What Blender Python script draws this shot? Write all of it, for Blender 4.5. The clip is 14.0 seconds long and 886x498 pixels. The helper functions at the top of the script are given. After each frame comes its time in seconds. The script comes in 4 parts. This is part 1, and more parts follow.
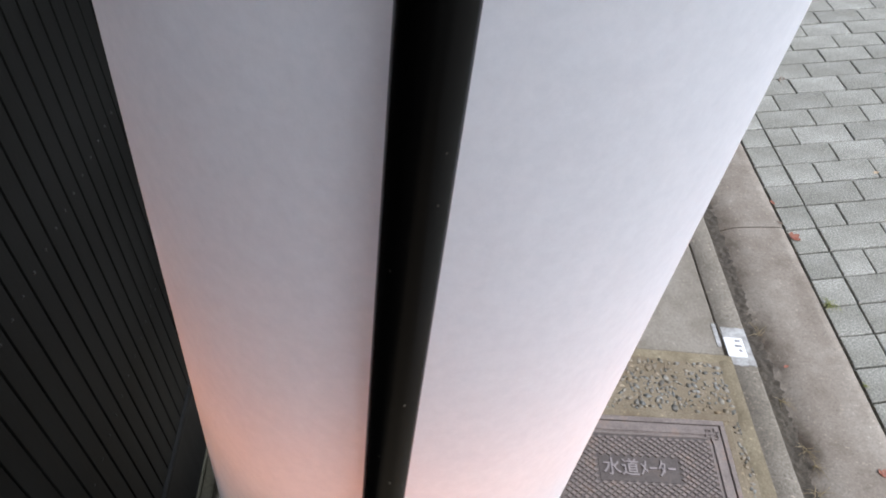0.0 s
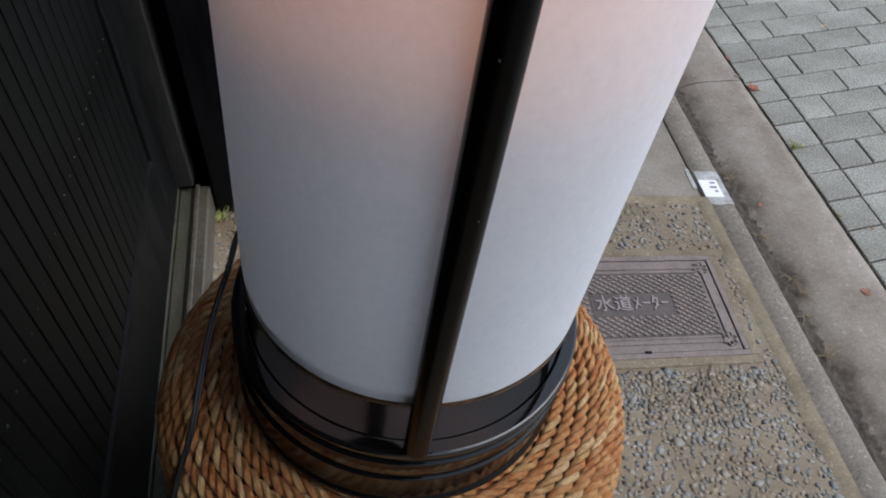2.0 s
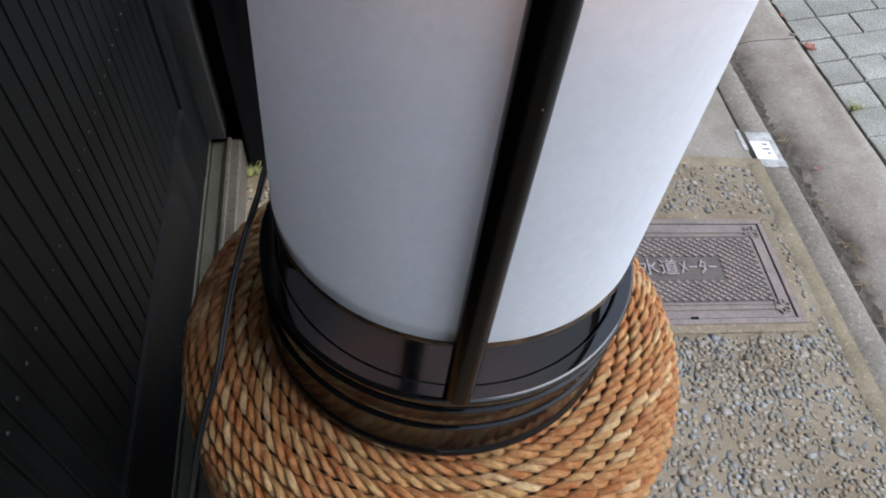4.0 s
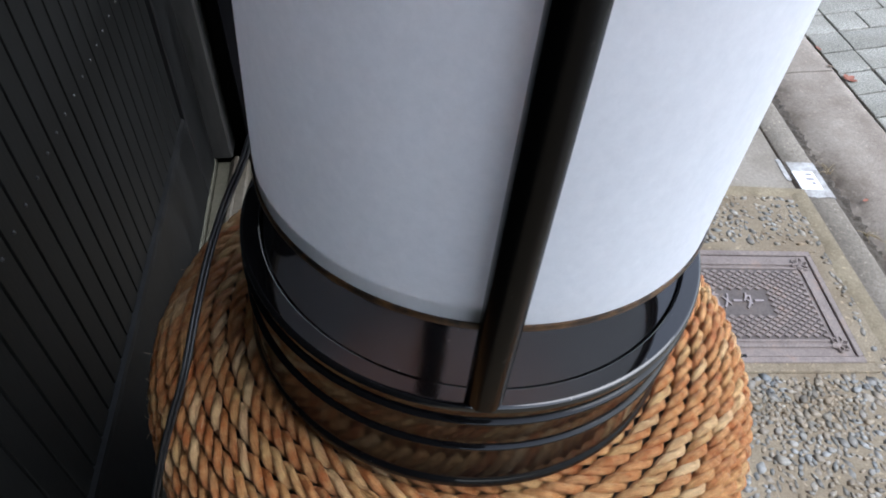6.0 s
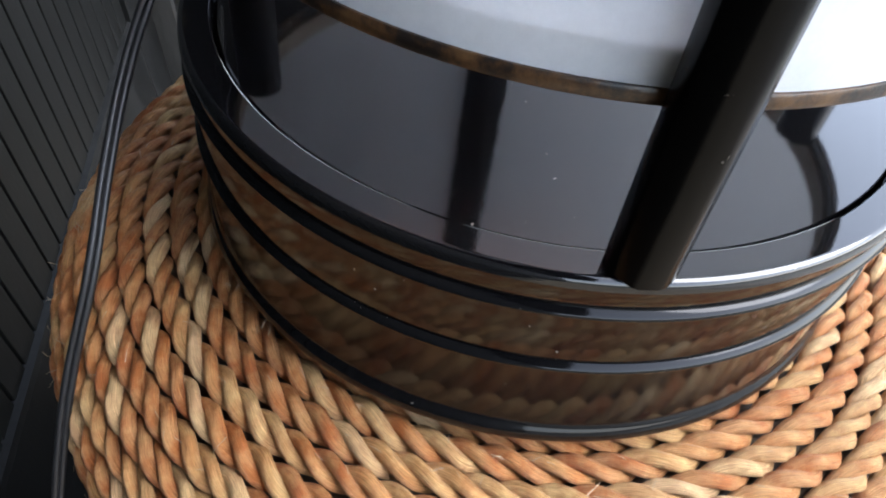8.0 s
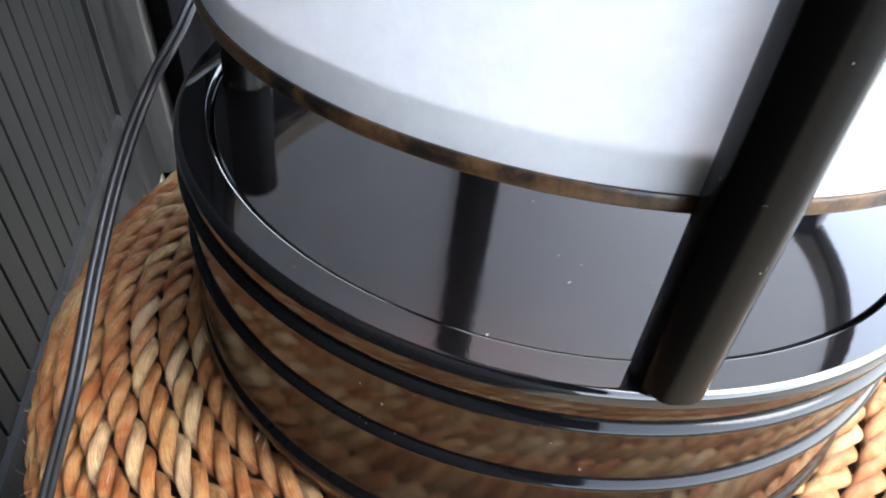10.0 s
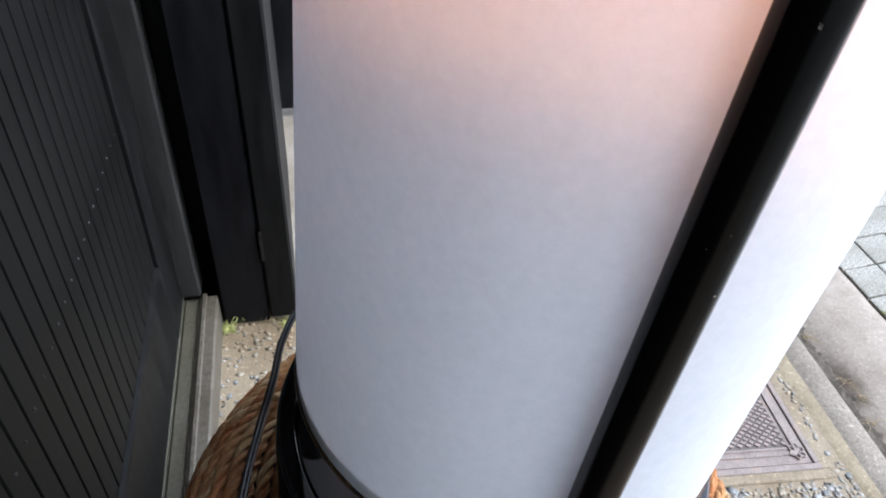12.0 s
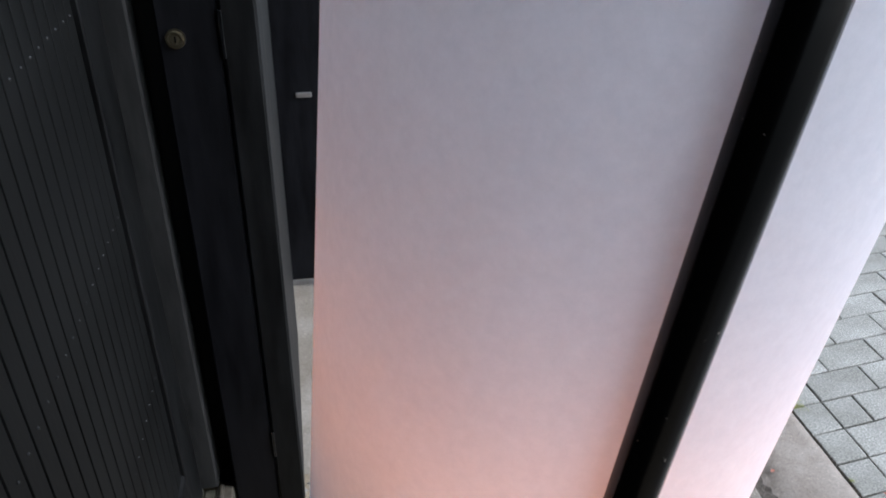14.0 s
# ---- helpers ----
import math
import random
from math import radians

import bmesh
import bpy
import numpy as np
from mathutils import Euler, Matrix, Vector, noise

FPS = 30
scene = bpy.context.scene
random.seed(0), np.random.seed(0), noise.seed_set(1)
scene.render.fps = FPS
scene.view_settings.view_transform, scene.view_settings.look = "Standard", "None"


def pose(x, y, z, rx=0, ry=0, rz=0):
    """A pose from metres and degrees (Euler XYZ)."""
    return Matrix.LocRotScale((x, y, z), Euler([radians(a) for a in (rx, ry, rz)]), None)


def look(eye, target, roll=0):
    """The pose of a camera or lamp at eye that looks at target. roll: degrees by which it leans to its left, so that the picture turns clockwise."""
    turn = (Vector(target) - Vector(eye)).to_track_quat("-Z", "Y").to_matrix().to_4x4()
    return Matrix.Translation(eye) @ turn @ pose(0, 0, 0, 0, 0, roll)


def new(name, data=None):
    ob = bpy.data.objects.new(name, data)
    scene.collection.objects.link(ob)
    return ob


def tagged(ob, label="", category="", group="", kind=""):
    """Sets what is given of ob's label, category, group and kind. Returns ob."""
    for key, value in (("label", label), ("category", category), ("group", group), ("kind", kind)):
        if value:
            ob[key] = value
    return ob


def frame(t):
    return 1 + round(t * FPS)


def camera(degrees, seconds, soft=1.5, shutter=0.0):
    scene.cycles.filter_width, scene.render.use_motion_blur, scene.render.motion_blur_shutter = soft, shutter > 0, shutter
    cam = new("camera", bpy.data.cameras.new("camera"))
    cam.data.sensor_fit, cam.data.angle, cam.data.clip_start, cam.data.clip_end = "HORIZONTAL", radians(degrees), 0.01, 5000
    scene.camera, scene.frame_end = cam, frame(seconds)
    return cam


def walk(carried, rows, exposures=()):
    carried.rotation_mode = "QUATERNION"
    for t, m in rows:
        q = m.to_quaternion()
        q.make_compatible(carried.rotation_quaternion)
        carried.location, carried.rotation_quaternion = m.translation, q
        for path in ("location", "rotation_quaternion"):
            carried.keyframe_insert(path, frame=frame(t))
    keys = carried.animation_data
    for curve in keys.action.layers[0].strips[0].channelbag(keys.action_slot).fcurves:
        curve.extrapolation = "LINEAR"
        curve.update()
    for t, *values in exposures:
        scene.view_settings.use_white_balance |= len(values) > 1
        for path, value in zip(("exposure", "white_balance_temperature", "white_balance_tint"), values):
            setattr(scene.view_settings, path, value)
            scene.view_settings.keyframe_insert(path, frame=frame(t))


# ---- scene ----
# The lantern, its stool and the paving lean a little to the street; the house is plumb.
cam = camera(64.3, 14.0, soft=1.9)
ROWS = [
    (0.0, 0.0637, -0.2966, 1.3360, 44.23, -1.99, -2.76),
    (0.5, 0.0282, -0.3343, 1.2154, 44.53, -1.46, -7.57),
    (1.0, -0.0027, -0.3632, 1.1814, 43.77, -1.01, -9.68),
    (1.5, -0.0148, -0.3707, 1.1265, 43.17, -1.50, -11.07),
    (2.0, -0.0285, -0.3809, 1.0754, 41.39, -3.14, -10.09),
    (2.5, -0.0319, -0.3788, 1.0473, 39.98, -2.94, -9.16),
    (3.0, -0.0321, -0.3735, 1.0275, 39.28, -2.31, -8.40),
    (5.5, -0.0351, -0.3721, 1.0036, 40.64, -1.05, -7.50),
    (6.0, -0.0281, -0.3447, 0.8990, 43.96, -0.91, -6.34),
    (6.5, -0.0286, -0.2940, 0.8071, 42.79, -2.59, -2.76),
    (7.0, -0.0467, -0.2807, 0.7634, 41.43, -2.29, -4.78),
    (9.5, -0.0595, -0.2472, 0.7123, 47.10, -1.41, -9.84),
    (10.0, -0.0616, -0.2510, 0.7212, 48.95, -1.56, -10.02),
    (10.5, -0.0677, -0.2482, 0.7384, 49.79, -1.46, -10.11),
    (11.0, -0.0753, -0.2408, 0.8017, 50.39, -2.74, -9.92),
    (11.5, -0.0842, -0.2560, 0.8555, 50.69, -3.92, -11.20),
    (12.0, -0.0848, -0.2998, 0.9835, 50.62, -2.78, -11.75),
    (12.5, -0.0817, -0.3553, 1.1158, 52.46, 0.47, -12.06),
    (13.0, -0.0693, -0.3655, 1.2107, 55.09, 1.61, -11.73),
    (13.5, -0.0785, -0.3475, 1.2505, 57.08, -1.41, -11.56),
    (14.0, -0.0716, -0.3219, 1.2561, 58.19, -2.11, -11.50),
]
EXPOSURES = [(0.0, 1.14, 6250, 11), (0.5, 0.87, 6200, 11), (1.0, 0.7, 6150, 11), (1.5, 0.68, 6150, 11), (2.5, 0.80, 6100, 11), (3.0, 0.95, 6050, 11), (5.5, 1.4, 6000, 11), (6.5, 1.54, 5950, 11), (7.0, 1.72, 5950, 11), (9.5, 3.46, 6100, 10), (10.5, 3.33, 6100, 10), (11.0, 2.93, 6150, 10), (12.0, 1.97, 5950, 11), (12.5, 1.62, 5800, 11), (13.0, 1.42, 5850, 11), (14.0, 1.27, 5850, 11)]
walk(cam, [(t, pose(x, y, z, a, b, c)) for t, x, y, z, a, b, c in ROWS], EXPOSURES)
PIVOT = Vector((-0.3, 0.0, 0.1))
LEAN_TO_STREET = Matrix.Translation(PIVOT) @ pose(0, 0, 0, 0, 4.3, 0) @ Matrix.Translation(-PIVOT)

# ---- light: a bright overcast sky over the street ----
world = bpy.data.worlds.new("overcast_sky")
scene.world = world
world.use_nodes = True
wn = world.node_tree.nodes
sky = wn.new("ShaderNodeTexSky")
sky.sky_type, sky.sun_disc = "NISHITA", False
sky.sun_elevation, sky.sun_rotation = radians(46), radians(105)
sky.air_density, sky.dust_density, sky.ozone_density = 1.0, 1.0, 1.5
cloud = wn.new("ShaderNodeHueSaturation")      # thick cloud takes most of the blue away
cloud.inputs["Saturation"].default_value = 0.45
world.node_tree.links.new(sky.outputs[0], cloud.inputs["Color"])
world.node_tree.links.new(cloud.outputs[0], wn["Background"].inputs[0])
wn["Background"].inputs[1].default_value = 0.15
sun = new("sun", bpy.data.lights.new("sun", "SUN"))
sun.data.energy, sun.data.angle, sun.data.color = 1.15, radians(50), (1.0, 0.98, 0.96)
sun.matrix_world = look((3.6, -1.0, 3.8), (0, 0, 0))


# ---- materials ----
def base(name, colour, rough=0.5, metal=0.0, spec=0.5, coat=0.0):
    m = bpy.data.materials.new(name)
    m.use_nodes = True
    b = m.node_tree.nodes["Principled BSDF"]
    b.inputs["Base Color"].default_value = (*colour, 1)
    b.inputs["Roughness"].default_value, b.inputs["Metallic"].default_value = rough, metal
    b.inputs["Specular IOR Level"].default_value, b.inputs["Coat Weight"].default_value = spec, coat
    b.inputs["Coat Roughness"].default_value = 0.05
    return m


def node(m, kind, **kw):
    n = m.node_tree.nodes.new(kind)
    for key, value in kw.items():
        if key in n.inputs:
            n.inputs[key].default_value = value
    return n


def link(m, a, out, b, to):
    m.node_tree.links.new(a.outputs[out], b.inputs[to])


def noise_tex(m, scale, detail=4.0, rough=0.6, stretch=(1, 1, 1)):
    co, mp = node(m, "ShaderNodeTexCoord"), node(m, "ShaderNodeMapping", Scale=stretch)
    n = node(m, "ShaderNodeTexNoise", Scale=scale, Detail=detail, Roughness=rough)
    link(m, co, "Object", mp, "Vector")
    link(m, mp, "Vector", n, "Vector")
    return n


def ramp(m, source, out, stops, smooth="LINEAR"):
    r = node(m, "ShaderNodeValToRGB")
    r.color_ramp.interpolation = smooth
    e = r.color_ramp.elements
    while len(e) < len(stops):
        e.new(0.5)
    for k, (p, c) in enumerate(stops):
        e[k].position, e[k].color = p, (*c, 1)
    link(m, source, out, r, "Fac")
    return r


def mix(m, a, aout, b, bout, factor, mode="MIX", fsock=None):
    x = node(m, "ShaderNodeMix")
    x.data_type, x.blend_type = "RGBA", mode
    x.inputs[0].default_value = factor
    m.node_tree.links.new(a.outputs[aout], x.inputs[6])
    m.node_tree.links.new(b.outputs[bout], x.inputs[7])
    if fsock:
        m.node_tree.links.new(fsock, x.inputs[0])
    return x


def colour_from(m, n, out="Color"):
    m.node_tree.links.new(n.outputs[out], m.node_tree.nodes["Principled BSDF"].inputs["Base Color"])


def rough_from(m, source, out, lo, hi):
    r = node(m, "ShaderNodeMapRange")
    r.inputs["To Min"].default_value, r.inputs["To Max"].default_value = lo, hi
    link(m, source, out, r, "Value")
    m.node_tree.links.new(r.outputs[0], m.node_tree.nodes["Principled BSDF"].inputs["Roughness"])


def bump(m, source, out, strength, distance):
    b = node(m, "ShaderNodeBump", Strength=strength, Distance=distance)
    link(m, source, out, b, "Height")
    p = m.node_tree.nodes["Principled BSDF"]
    if p.inputs["Normal"].links:
        m.node_tree.links.new(p.inputs["Normal"].links[0].from_socket, b.inputs["Normal"])
    m.node_tree.links.new(b.outputs[0], p.inputs["Normal"])


def stony(name, dark, light, rough=0.8, fine=260, coarse=9, strength=0.5, stain=None, fleck=0.0):
    """Concrete, cement and the like: grain, blotches, a stain colour and pale and dark bits of stone."""
    m = base(name, light, rough)
    a, b = noise_tex(m, fine, 6, 0.75), noise_tex(m, coarse, 6, 0.65)
    ca = ramp(m, a, "Fac", [(0.3, dark), (0.7, light)])
    cb = ramp(m, b, "Fac", [(0.35, stain or dark), (0.62, (1, 1, 1))])
    x = mix(m, ca, "Color", cb, "Color", 0.75, "MULTIPLY")
    if fleck:
        grit = ramp(m, noise_tex(m, 120, 3, 0.55), "Fac", [(0.30, (0.55, 0.53, 0.5)), (0.40, (1, 1, 1)), (0.62, (1, 1, 1)), (0.70, (2.1, 2.1, 2.05))])
        x = mix(m, x, 2, grit, "Color", fleck, "MULTIPLY")
    colour_from(m, x, 2)
    bump(m, a, "Fac", strength, 0.0012)
    rough_from(m, b, "Fac", rough - 0.25, rough + 0.15)
    return m


def lacquer(name, gloss, coat, haze=0.10):
    m = base(name, (0.003, 0.003, 0.0035), 0.1, spec=gloss, coat=coat)
    dust = noise_tex(m, 420, 2, 0.5)
    speck = ramp(m, dust, "Fac", [(0.765, (0.003, 0.003, 0.0035)), (0.79, (0.25, 0.23, 0.21))])
    smear = noise_tex(m, 22, 5, 0.6)
    colour_from(m, speck)
    rough_from(m, smear, "Fac", 0.0, haze)
    bump(m, noise_tex(m, 60, 3, 0.5), "Fac", 0.035, 0.001)
    bump(m, noise_tex(m, 330, 4, 0.7), "Fac", 0.05, 0.0003)
    return m


def chipped():
    m = base("chipped_hoop", (0.02, 0.015, 0.012), 0.28)
    n = noise_tex(m, 48, 6, 0.72)
    c = ramp(m, n, "Fac", [(0.44, (0.008, 0.006, 0.005)), (0.52, (0.055, 0.028, 0.012)), (0.62, (0.10, 0.055, 0.022)), (0.70, (0.34, 0.26, 0.16))])
    colour_from(m, c)
    bump(m, n, "Fac", 0.6, 0.001)
    return m


def paper():
    """Lantern paper: matt, and lets light through."""
    m = bpy.data.materials.new("lantern_paper")
    m.use_nodes = True
    nt = m.node_tree
    nt.nodes.remove(nt.nodes["Principled BSDF"])
    fibre, cloud = noise_tex(m, 150, 6, 0.75), noise_tex(m, 7, 5, 0.6)
    c1 = ramp(m, fibre, "Fac", [(0.3, (0.705, 0.738, 0.78)), (0.7, (0.775, 0.805, 0.845))])
    c2 = ramp(m, cloud, "Fac", [(0.35, (0.955, 0.955, 0.96)), (0.65, (1, 1, 1))])
    x = mix(m, c1, "Color", c2, "Color", 1.0, "MULTIPLY")
    d, t, s = node(m, "ShaderNodeBsdfDiffuse"), node(m, "ShaderNodeBsdfTranslucent"), node(m, "ShaderNodeMixShader")
    s.inputs[0].default_value = 0.42
    nt.links.new(x.outputs[2], d.inputs["Color"])
    nt.links.new(x.outputs[2], t.inputs["Color"])
    b = node(m, "ShaderNodeBump", Strength=0.1, Distance=0.001)
    link(m, fibre, "Fac", b, "Height")
    crease = node(m, "ShaderNodeBump", Strength=0.07, Distance=0.004)
    link(m, noise_tex(m, 8, 4, 0.55, (1, 1, 0.6)), "Fac", crease, "Height")
    nt.links.new(crease.outputs[0], b.inputs["Normal"])
    nt.links.new(b.outputs[0], d.inputs["Normal"])
    nt.links.new(d.outputs[0], s.inputs[1])
    nt.links.new(t.outputs[0], s.inputs[2])
    nt.links.new(s.outputs[0], nt.nodes["Material Output"].inputs[0])
    return m


def straw_rope():
    """Twisted straw: each turn of a strand has its own tone, with fibres along it."""
    m = base("straw_rope", (0.4, 0.2, 0.1), 0.55, spec=0.35)
    uv, sep, info = node(m, "ShaderNodeUVMap"), node(m, "ShaderNodeSeparateXYZ"), node(m, "ShaderNodeObjectInfo")
    link(m, uv, "UV", sep, 0)
    fu, fv = node(m, "ShaderNodeMath"), node(m, "ShaderNodeMath")
    fu.operation = fv.operation = "FLOOR"
    link(m, sep, "X", fu, 0)
    link(m, sep, "Y", fv, 0)
    com = node(m, "ShaderNodeCombineXYZ")
    link(m, fu, 0, com, "X")
    link(m, fv, 0, com, "Y")
    link(m, info, "Random", com, "Z")
    white = node(m, "ShaderNodeTexWhiteNoise")
    link(m, com, 0, white, "Vector")
    turn = ramp(m, white, "Value", [(0.0, (0.28, 0.085, 0.024)), (0.35, (0.41, 0.15, 0.044)), (0.6, (0.46, 0.22, 0.075)), (0.78, (0.46, 0.31, 0.13)), (0.9, (0.56, 0.42, 0.21)), (1.0, (0.70, 0.58, 0.36))])
    patch = noise_tex(m, 90, 4, 0.65)
    tone = ramp(m, patch, "Fac", [(0.38, (0.37, 0.125, 0.034)), (0.66, (0.64, 0.43, 0.20))])
    x = mix(m, turn, "Color", tone, "Color", 0.5)
    mp = node(m, "ShaderNodeMapping", Scale=(2.6, 46.0, 1.0))
    link(m, uv, "UV", mp, "Vector")
    fib = node(m, "ShaderNodeTexNoise", Scale=1.6, Detail=5.0, Roughness=0.7, Distortion=0.4)
    link(m, mp, "Vector", fib, "Vector")
    fc = ramp(m, fib, "Fac", [(0.30, (0.42, 0.28, 0.20)), (0.44, (1.0, 0.92, 0.84)), (0.56, (1.25, 1.2, 1.14)), (0.70, (1.9, 1.9, 1.85))])
    y = mix(m, x, 2, fc, "Color", 1.0, "MULTIPLY")
    colour_from(m, y, 2)
    bump(m, fib, "Fac", 1.0, 0.0022)
    return m


def pebble_stone():
    m = base("pebble", (0.2, 0.2, 0.2), 0.45)
    g = node(m, "ShaderNodeNewGeometry")
    c = ramp(m, g, "Random Per Island", [(0.0, (0.12, 0.12, 0.115)), (0.22, (0.17, 0.195, 0.215)), (0.42, (0.23, 0.21, 0.175)), (0.6, (0.24, 0.265, 0.285)), (0.78, (0.29, 0.25, 0.185)), (0.9, (0.27, 0.30, 0.325)), (1.0, (0.35, 0.34, 0.31))])
    n = noise_tex(m, 300, 4, 0.7)
    f = ramp(m, n, "Fac", [(0.3, (0.66, 0.66, 0.65)), (0.7, (1.08, 1.08, 1.08))])
    x = mix(m, c, "Color", f, "Color", 1.0, "MULTIPLY")
    film = noise_tex(m, 7, 5, 0.6)
    fr = ramp(m, film, "Fac", [(0.40, (0.84, 0.68, 0.48)), (0.66, (0.98, 0.97, 0.95))])
    colour_from(m, mix(m, x, 2, fr, "Color", 1.0, "MULTIPLY"), 2)
    return m


def paver_stone(name="paver_concrete", islands=False):
    m = base(name, (0.27, 0.28, 0.27), 0.75)
    info = node(m, "ShaderNodeNewGeometry" if islands else "ShaderNodeObjectInfo")
    c = ramp(m, info, "Random Per Island" if islands else "Random", [(0.0, (0.30, 0.292, 0.255)), (0.5, (0.35, 0.342, 0.30)), (1.0, (0.40, 0.392, 0.35))])
    n = noise_tex(m, 190, 5, 0.8)
    f = ramp(m, n, "Fac", [(0.32, (0.30, 0.30, 0.30)), (0.5, (0.92, 0.92, 0.92)), (0.68, (1.9, 1.9, 1.88))])
    x = mix(m, c, "Color", f, "Color", 0.9, "MULTIPLY")
    b = noise_tex(m, 5, 4, 0.6)
    fb = ramp(m, b, "Fac", [(0.35, (0.70, 0.70, 0.67)), (0.65, (1, 1, 1))])
    colour_from(m, mix(m, x, 2, fb, "Color", 1.0, "MULTIPLY"), 2)
    bump(m, n, "Fac", 0.6, 0.0015)
    return m


def painted_black(name, colour, rough):
    m = base(name, colour, rough, spec=0.09)
    n = noise_tex(m, 40, 5, 0.65, (1, 1, 0.15))
    d = tuple(0.6 * k for k in colour)
    l = tuple(1.7 * k + 0.004 for k in colour)
    colour_from(m, ramp(m, n, "Fac", [(0.3, d), (0.75, l)]))
    fine = noise_tex(m, 300, 3, 0.6, (1, 1, 0.2))
    bump(m, fine, "Fac", 0.25, 0.0006)
    rough_from(m, n, "Fac", rough - 0.1, rough + 0.15)
    return m


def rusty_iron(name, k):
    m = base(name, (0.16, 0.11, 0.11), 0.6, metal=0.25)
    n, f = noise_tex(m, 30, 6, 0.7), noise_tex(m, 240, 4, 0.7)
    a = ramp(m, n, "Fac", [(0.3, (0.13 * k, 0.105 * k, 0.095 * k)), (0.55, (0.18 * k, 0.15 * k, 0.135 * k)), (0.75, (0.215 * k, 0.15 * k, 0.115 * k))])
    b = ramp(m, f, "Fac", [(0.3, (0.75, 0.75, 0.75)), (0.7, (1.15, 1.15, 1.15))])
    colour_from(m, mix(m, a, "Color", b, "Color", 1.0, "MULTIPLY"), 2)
    bump(m, f, "Fac", 0.35, 0.0008)
    return m


def leafy(name, a, b):
    m = base(name, a, 0.6)
    g = noise_tex(m, 120, 3, 0.6)
    colour_from(m, ramp(m, g, "Fac", [(0.3, a), (0.7, b)]))
    return m


PLATE_LACQUER = lacquer("mirror_black_lacquer", 0.55, 0.42)
POST_BLACK = base("satin_black_post", (0.0015, 0.0014, 0.0013), 0.24, spec=0.13)
bump(POST_BLACK, noise_tex(POST_BLACK, 90, 3, 0.6), "Fac", 0.10, 0.001)
colour_from(POST_BLACK, ramp(POST_BLACK, noise_tex(POST_BLACK, 330, 2, 0.5), "Fac", [(0.74, (0.0015, 0.0014, 0.0013)), (0.79, (0.14, 0.12, 0.10))]))
HOOP_WOOD = leafy("pale_hoop_wood", (0.30, 0.25, 0.19), (0.42, 0.36, 0.28))
LACQUER, HOOP, PAPER, ROPE, PEBBLE, PAVER = lacquer("black_lacquer", 0.28, 0.03, 0.15), chipped(), paper(), straw_rope(), pebble_stone(), paver_stone()
MORTAR = stony("apron_mortar", (0.165, 0.132, 0.085), (0.31, 0.262, 0.185), 0.8, 300, 7, 0.9, (0.55, 0.47, 0.36), 0.7)
RIM_MORTAR = stony("trowelled_mortar", (0.20, 0.165, 0.105), (0.34, 0.29, 0.195), 0.8, 200, 14, 0.8, (0.55, 0.5, 0.42), 0.5)
SLAB = stony("brown_concrete", (0.20, 0.175, 0.14), (0.31, 0.28, 0.235), 0.7, 160, 7, 0.5, (0.55, 0.5, 0.42), 0.3)
KERB = stony("kerb_concrete", (0.12, 0.105, 0.082), (0.31, 0.275, 0.225), 0.8, 230, 6, 0.9, (0.55, 0.52, 0.47), 0.8)
GUTTER = stony("gutter_concrete", (0.24, 0.205, 0.165), (0.39, 0.345, 0.29), 0.7, 190, 7, 0.6, (0.5, 0.44, 0.38), 0.45)
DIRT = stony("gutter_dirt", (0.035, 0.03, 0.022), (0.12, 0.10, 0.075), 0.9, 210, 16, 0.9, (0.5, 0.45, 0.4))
SAND = stony("joint_sand", (0.05, 0.052, 0.045), (0.11, 0.11, 0.095), 0.9, 200, 10, 0.8, (0.7, 0.8, 0.6))


def channel_darkening(m, along, width):
    """Darkens the channel side of the colour, with a wandering edge."""
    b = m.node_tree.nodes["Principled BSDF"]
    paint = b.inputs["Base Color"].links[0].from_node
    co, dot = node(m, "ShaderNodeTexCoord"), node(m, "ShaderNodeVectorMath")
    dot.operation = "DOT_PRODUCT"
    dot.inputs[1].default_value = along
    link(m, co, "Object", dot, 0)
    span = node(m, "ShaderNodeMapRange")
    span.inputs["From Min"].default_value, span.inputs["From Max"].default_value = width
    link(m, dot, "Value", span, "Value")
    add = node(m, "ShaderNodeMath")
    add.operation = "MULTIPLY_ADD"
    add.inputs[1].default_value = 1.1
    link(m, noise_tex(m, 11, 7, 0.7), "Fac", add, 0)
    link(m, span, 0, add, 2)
    darkening = ramp(m, add, 0, [(0.50, (0.13, 0.11, 0.085)), (0.72, (0.36, 0.32, 0.27)), (0.98, (1, 1, 1))])
    colour_from(m, mix(m, paint, 2, darkening, "Color", 1.0, "MULTIPLY"), 2)


channel_darkening(GUTTER, (math.cos(radians(3.6)), -math.sin(radians(3.6)), 0.0), (0.91, 1.14))
IRON = rusty_iron("cast_iron", 1.25)
# a darker copy of the iron for the recess and the name plate
IRON_DARK = rusty_iron("darker_cast_iron", 0.6)
BOARD = painted_black("black_board", (0.0038, 0.0041, 0.0039), 0.5)
RAIL = painted_black("black_rail", (0.0048, 0.0050, 0.0050), 0.45)
POSTBLUE = painted_black("blue_black_steel", (0.0036, 0.0037, 0.0047), 0.48)
JAMB = painted_black("grey_jamb", (0.020, 0.020, 0.019), 0.45)
SILL = stony("worn_sill", (0.05, 0.046, 0.036), (0.135, 0.12, 0.095), 0.6, 120, 12, 0.4, (0.6, 0.55, 0.48))
SILL_DARK = stony("sill_edge", (0.045, 0.044, 0.031), (0.105, 0.10, 0.074), 0.8, 150, 10, 0.5, (0.6, 0.6, 0.5))
NAIL = base("dull_nail", (0.022, 0.022, 0.022), 0.5, 0.3)
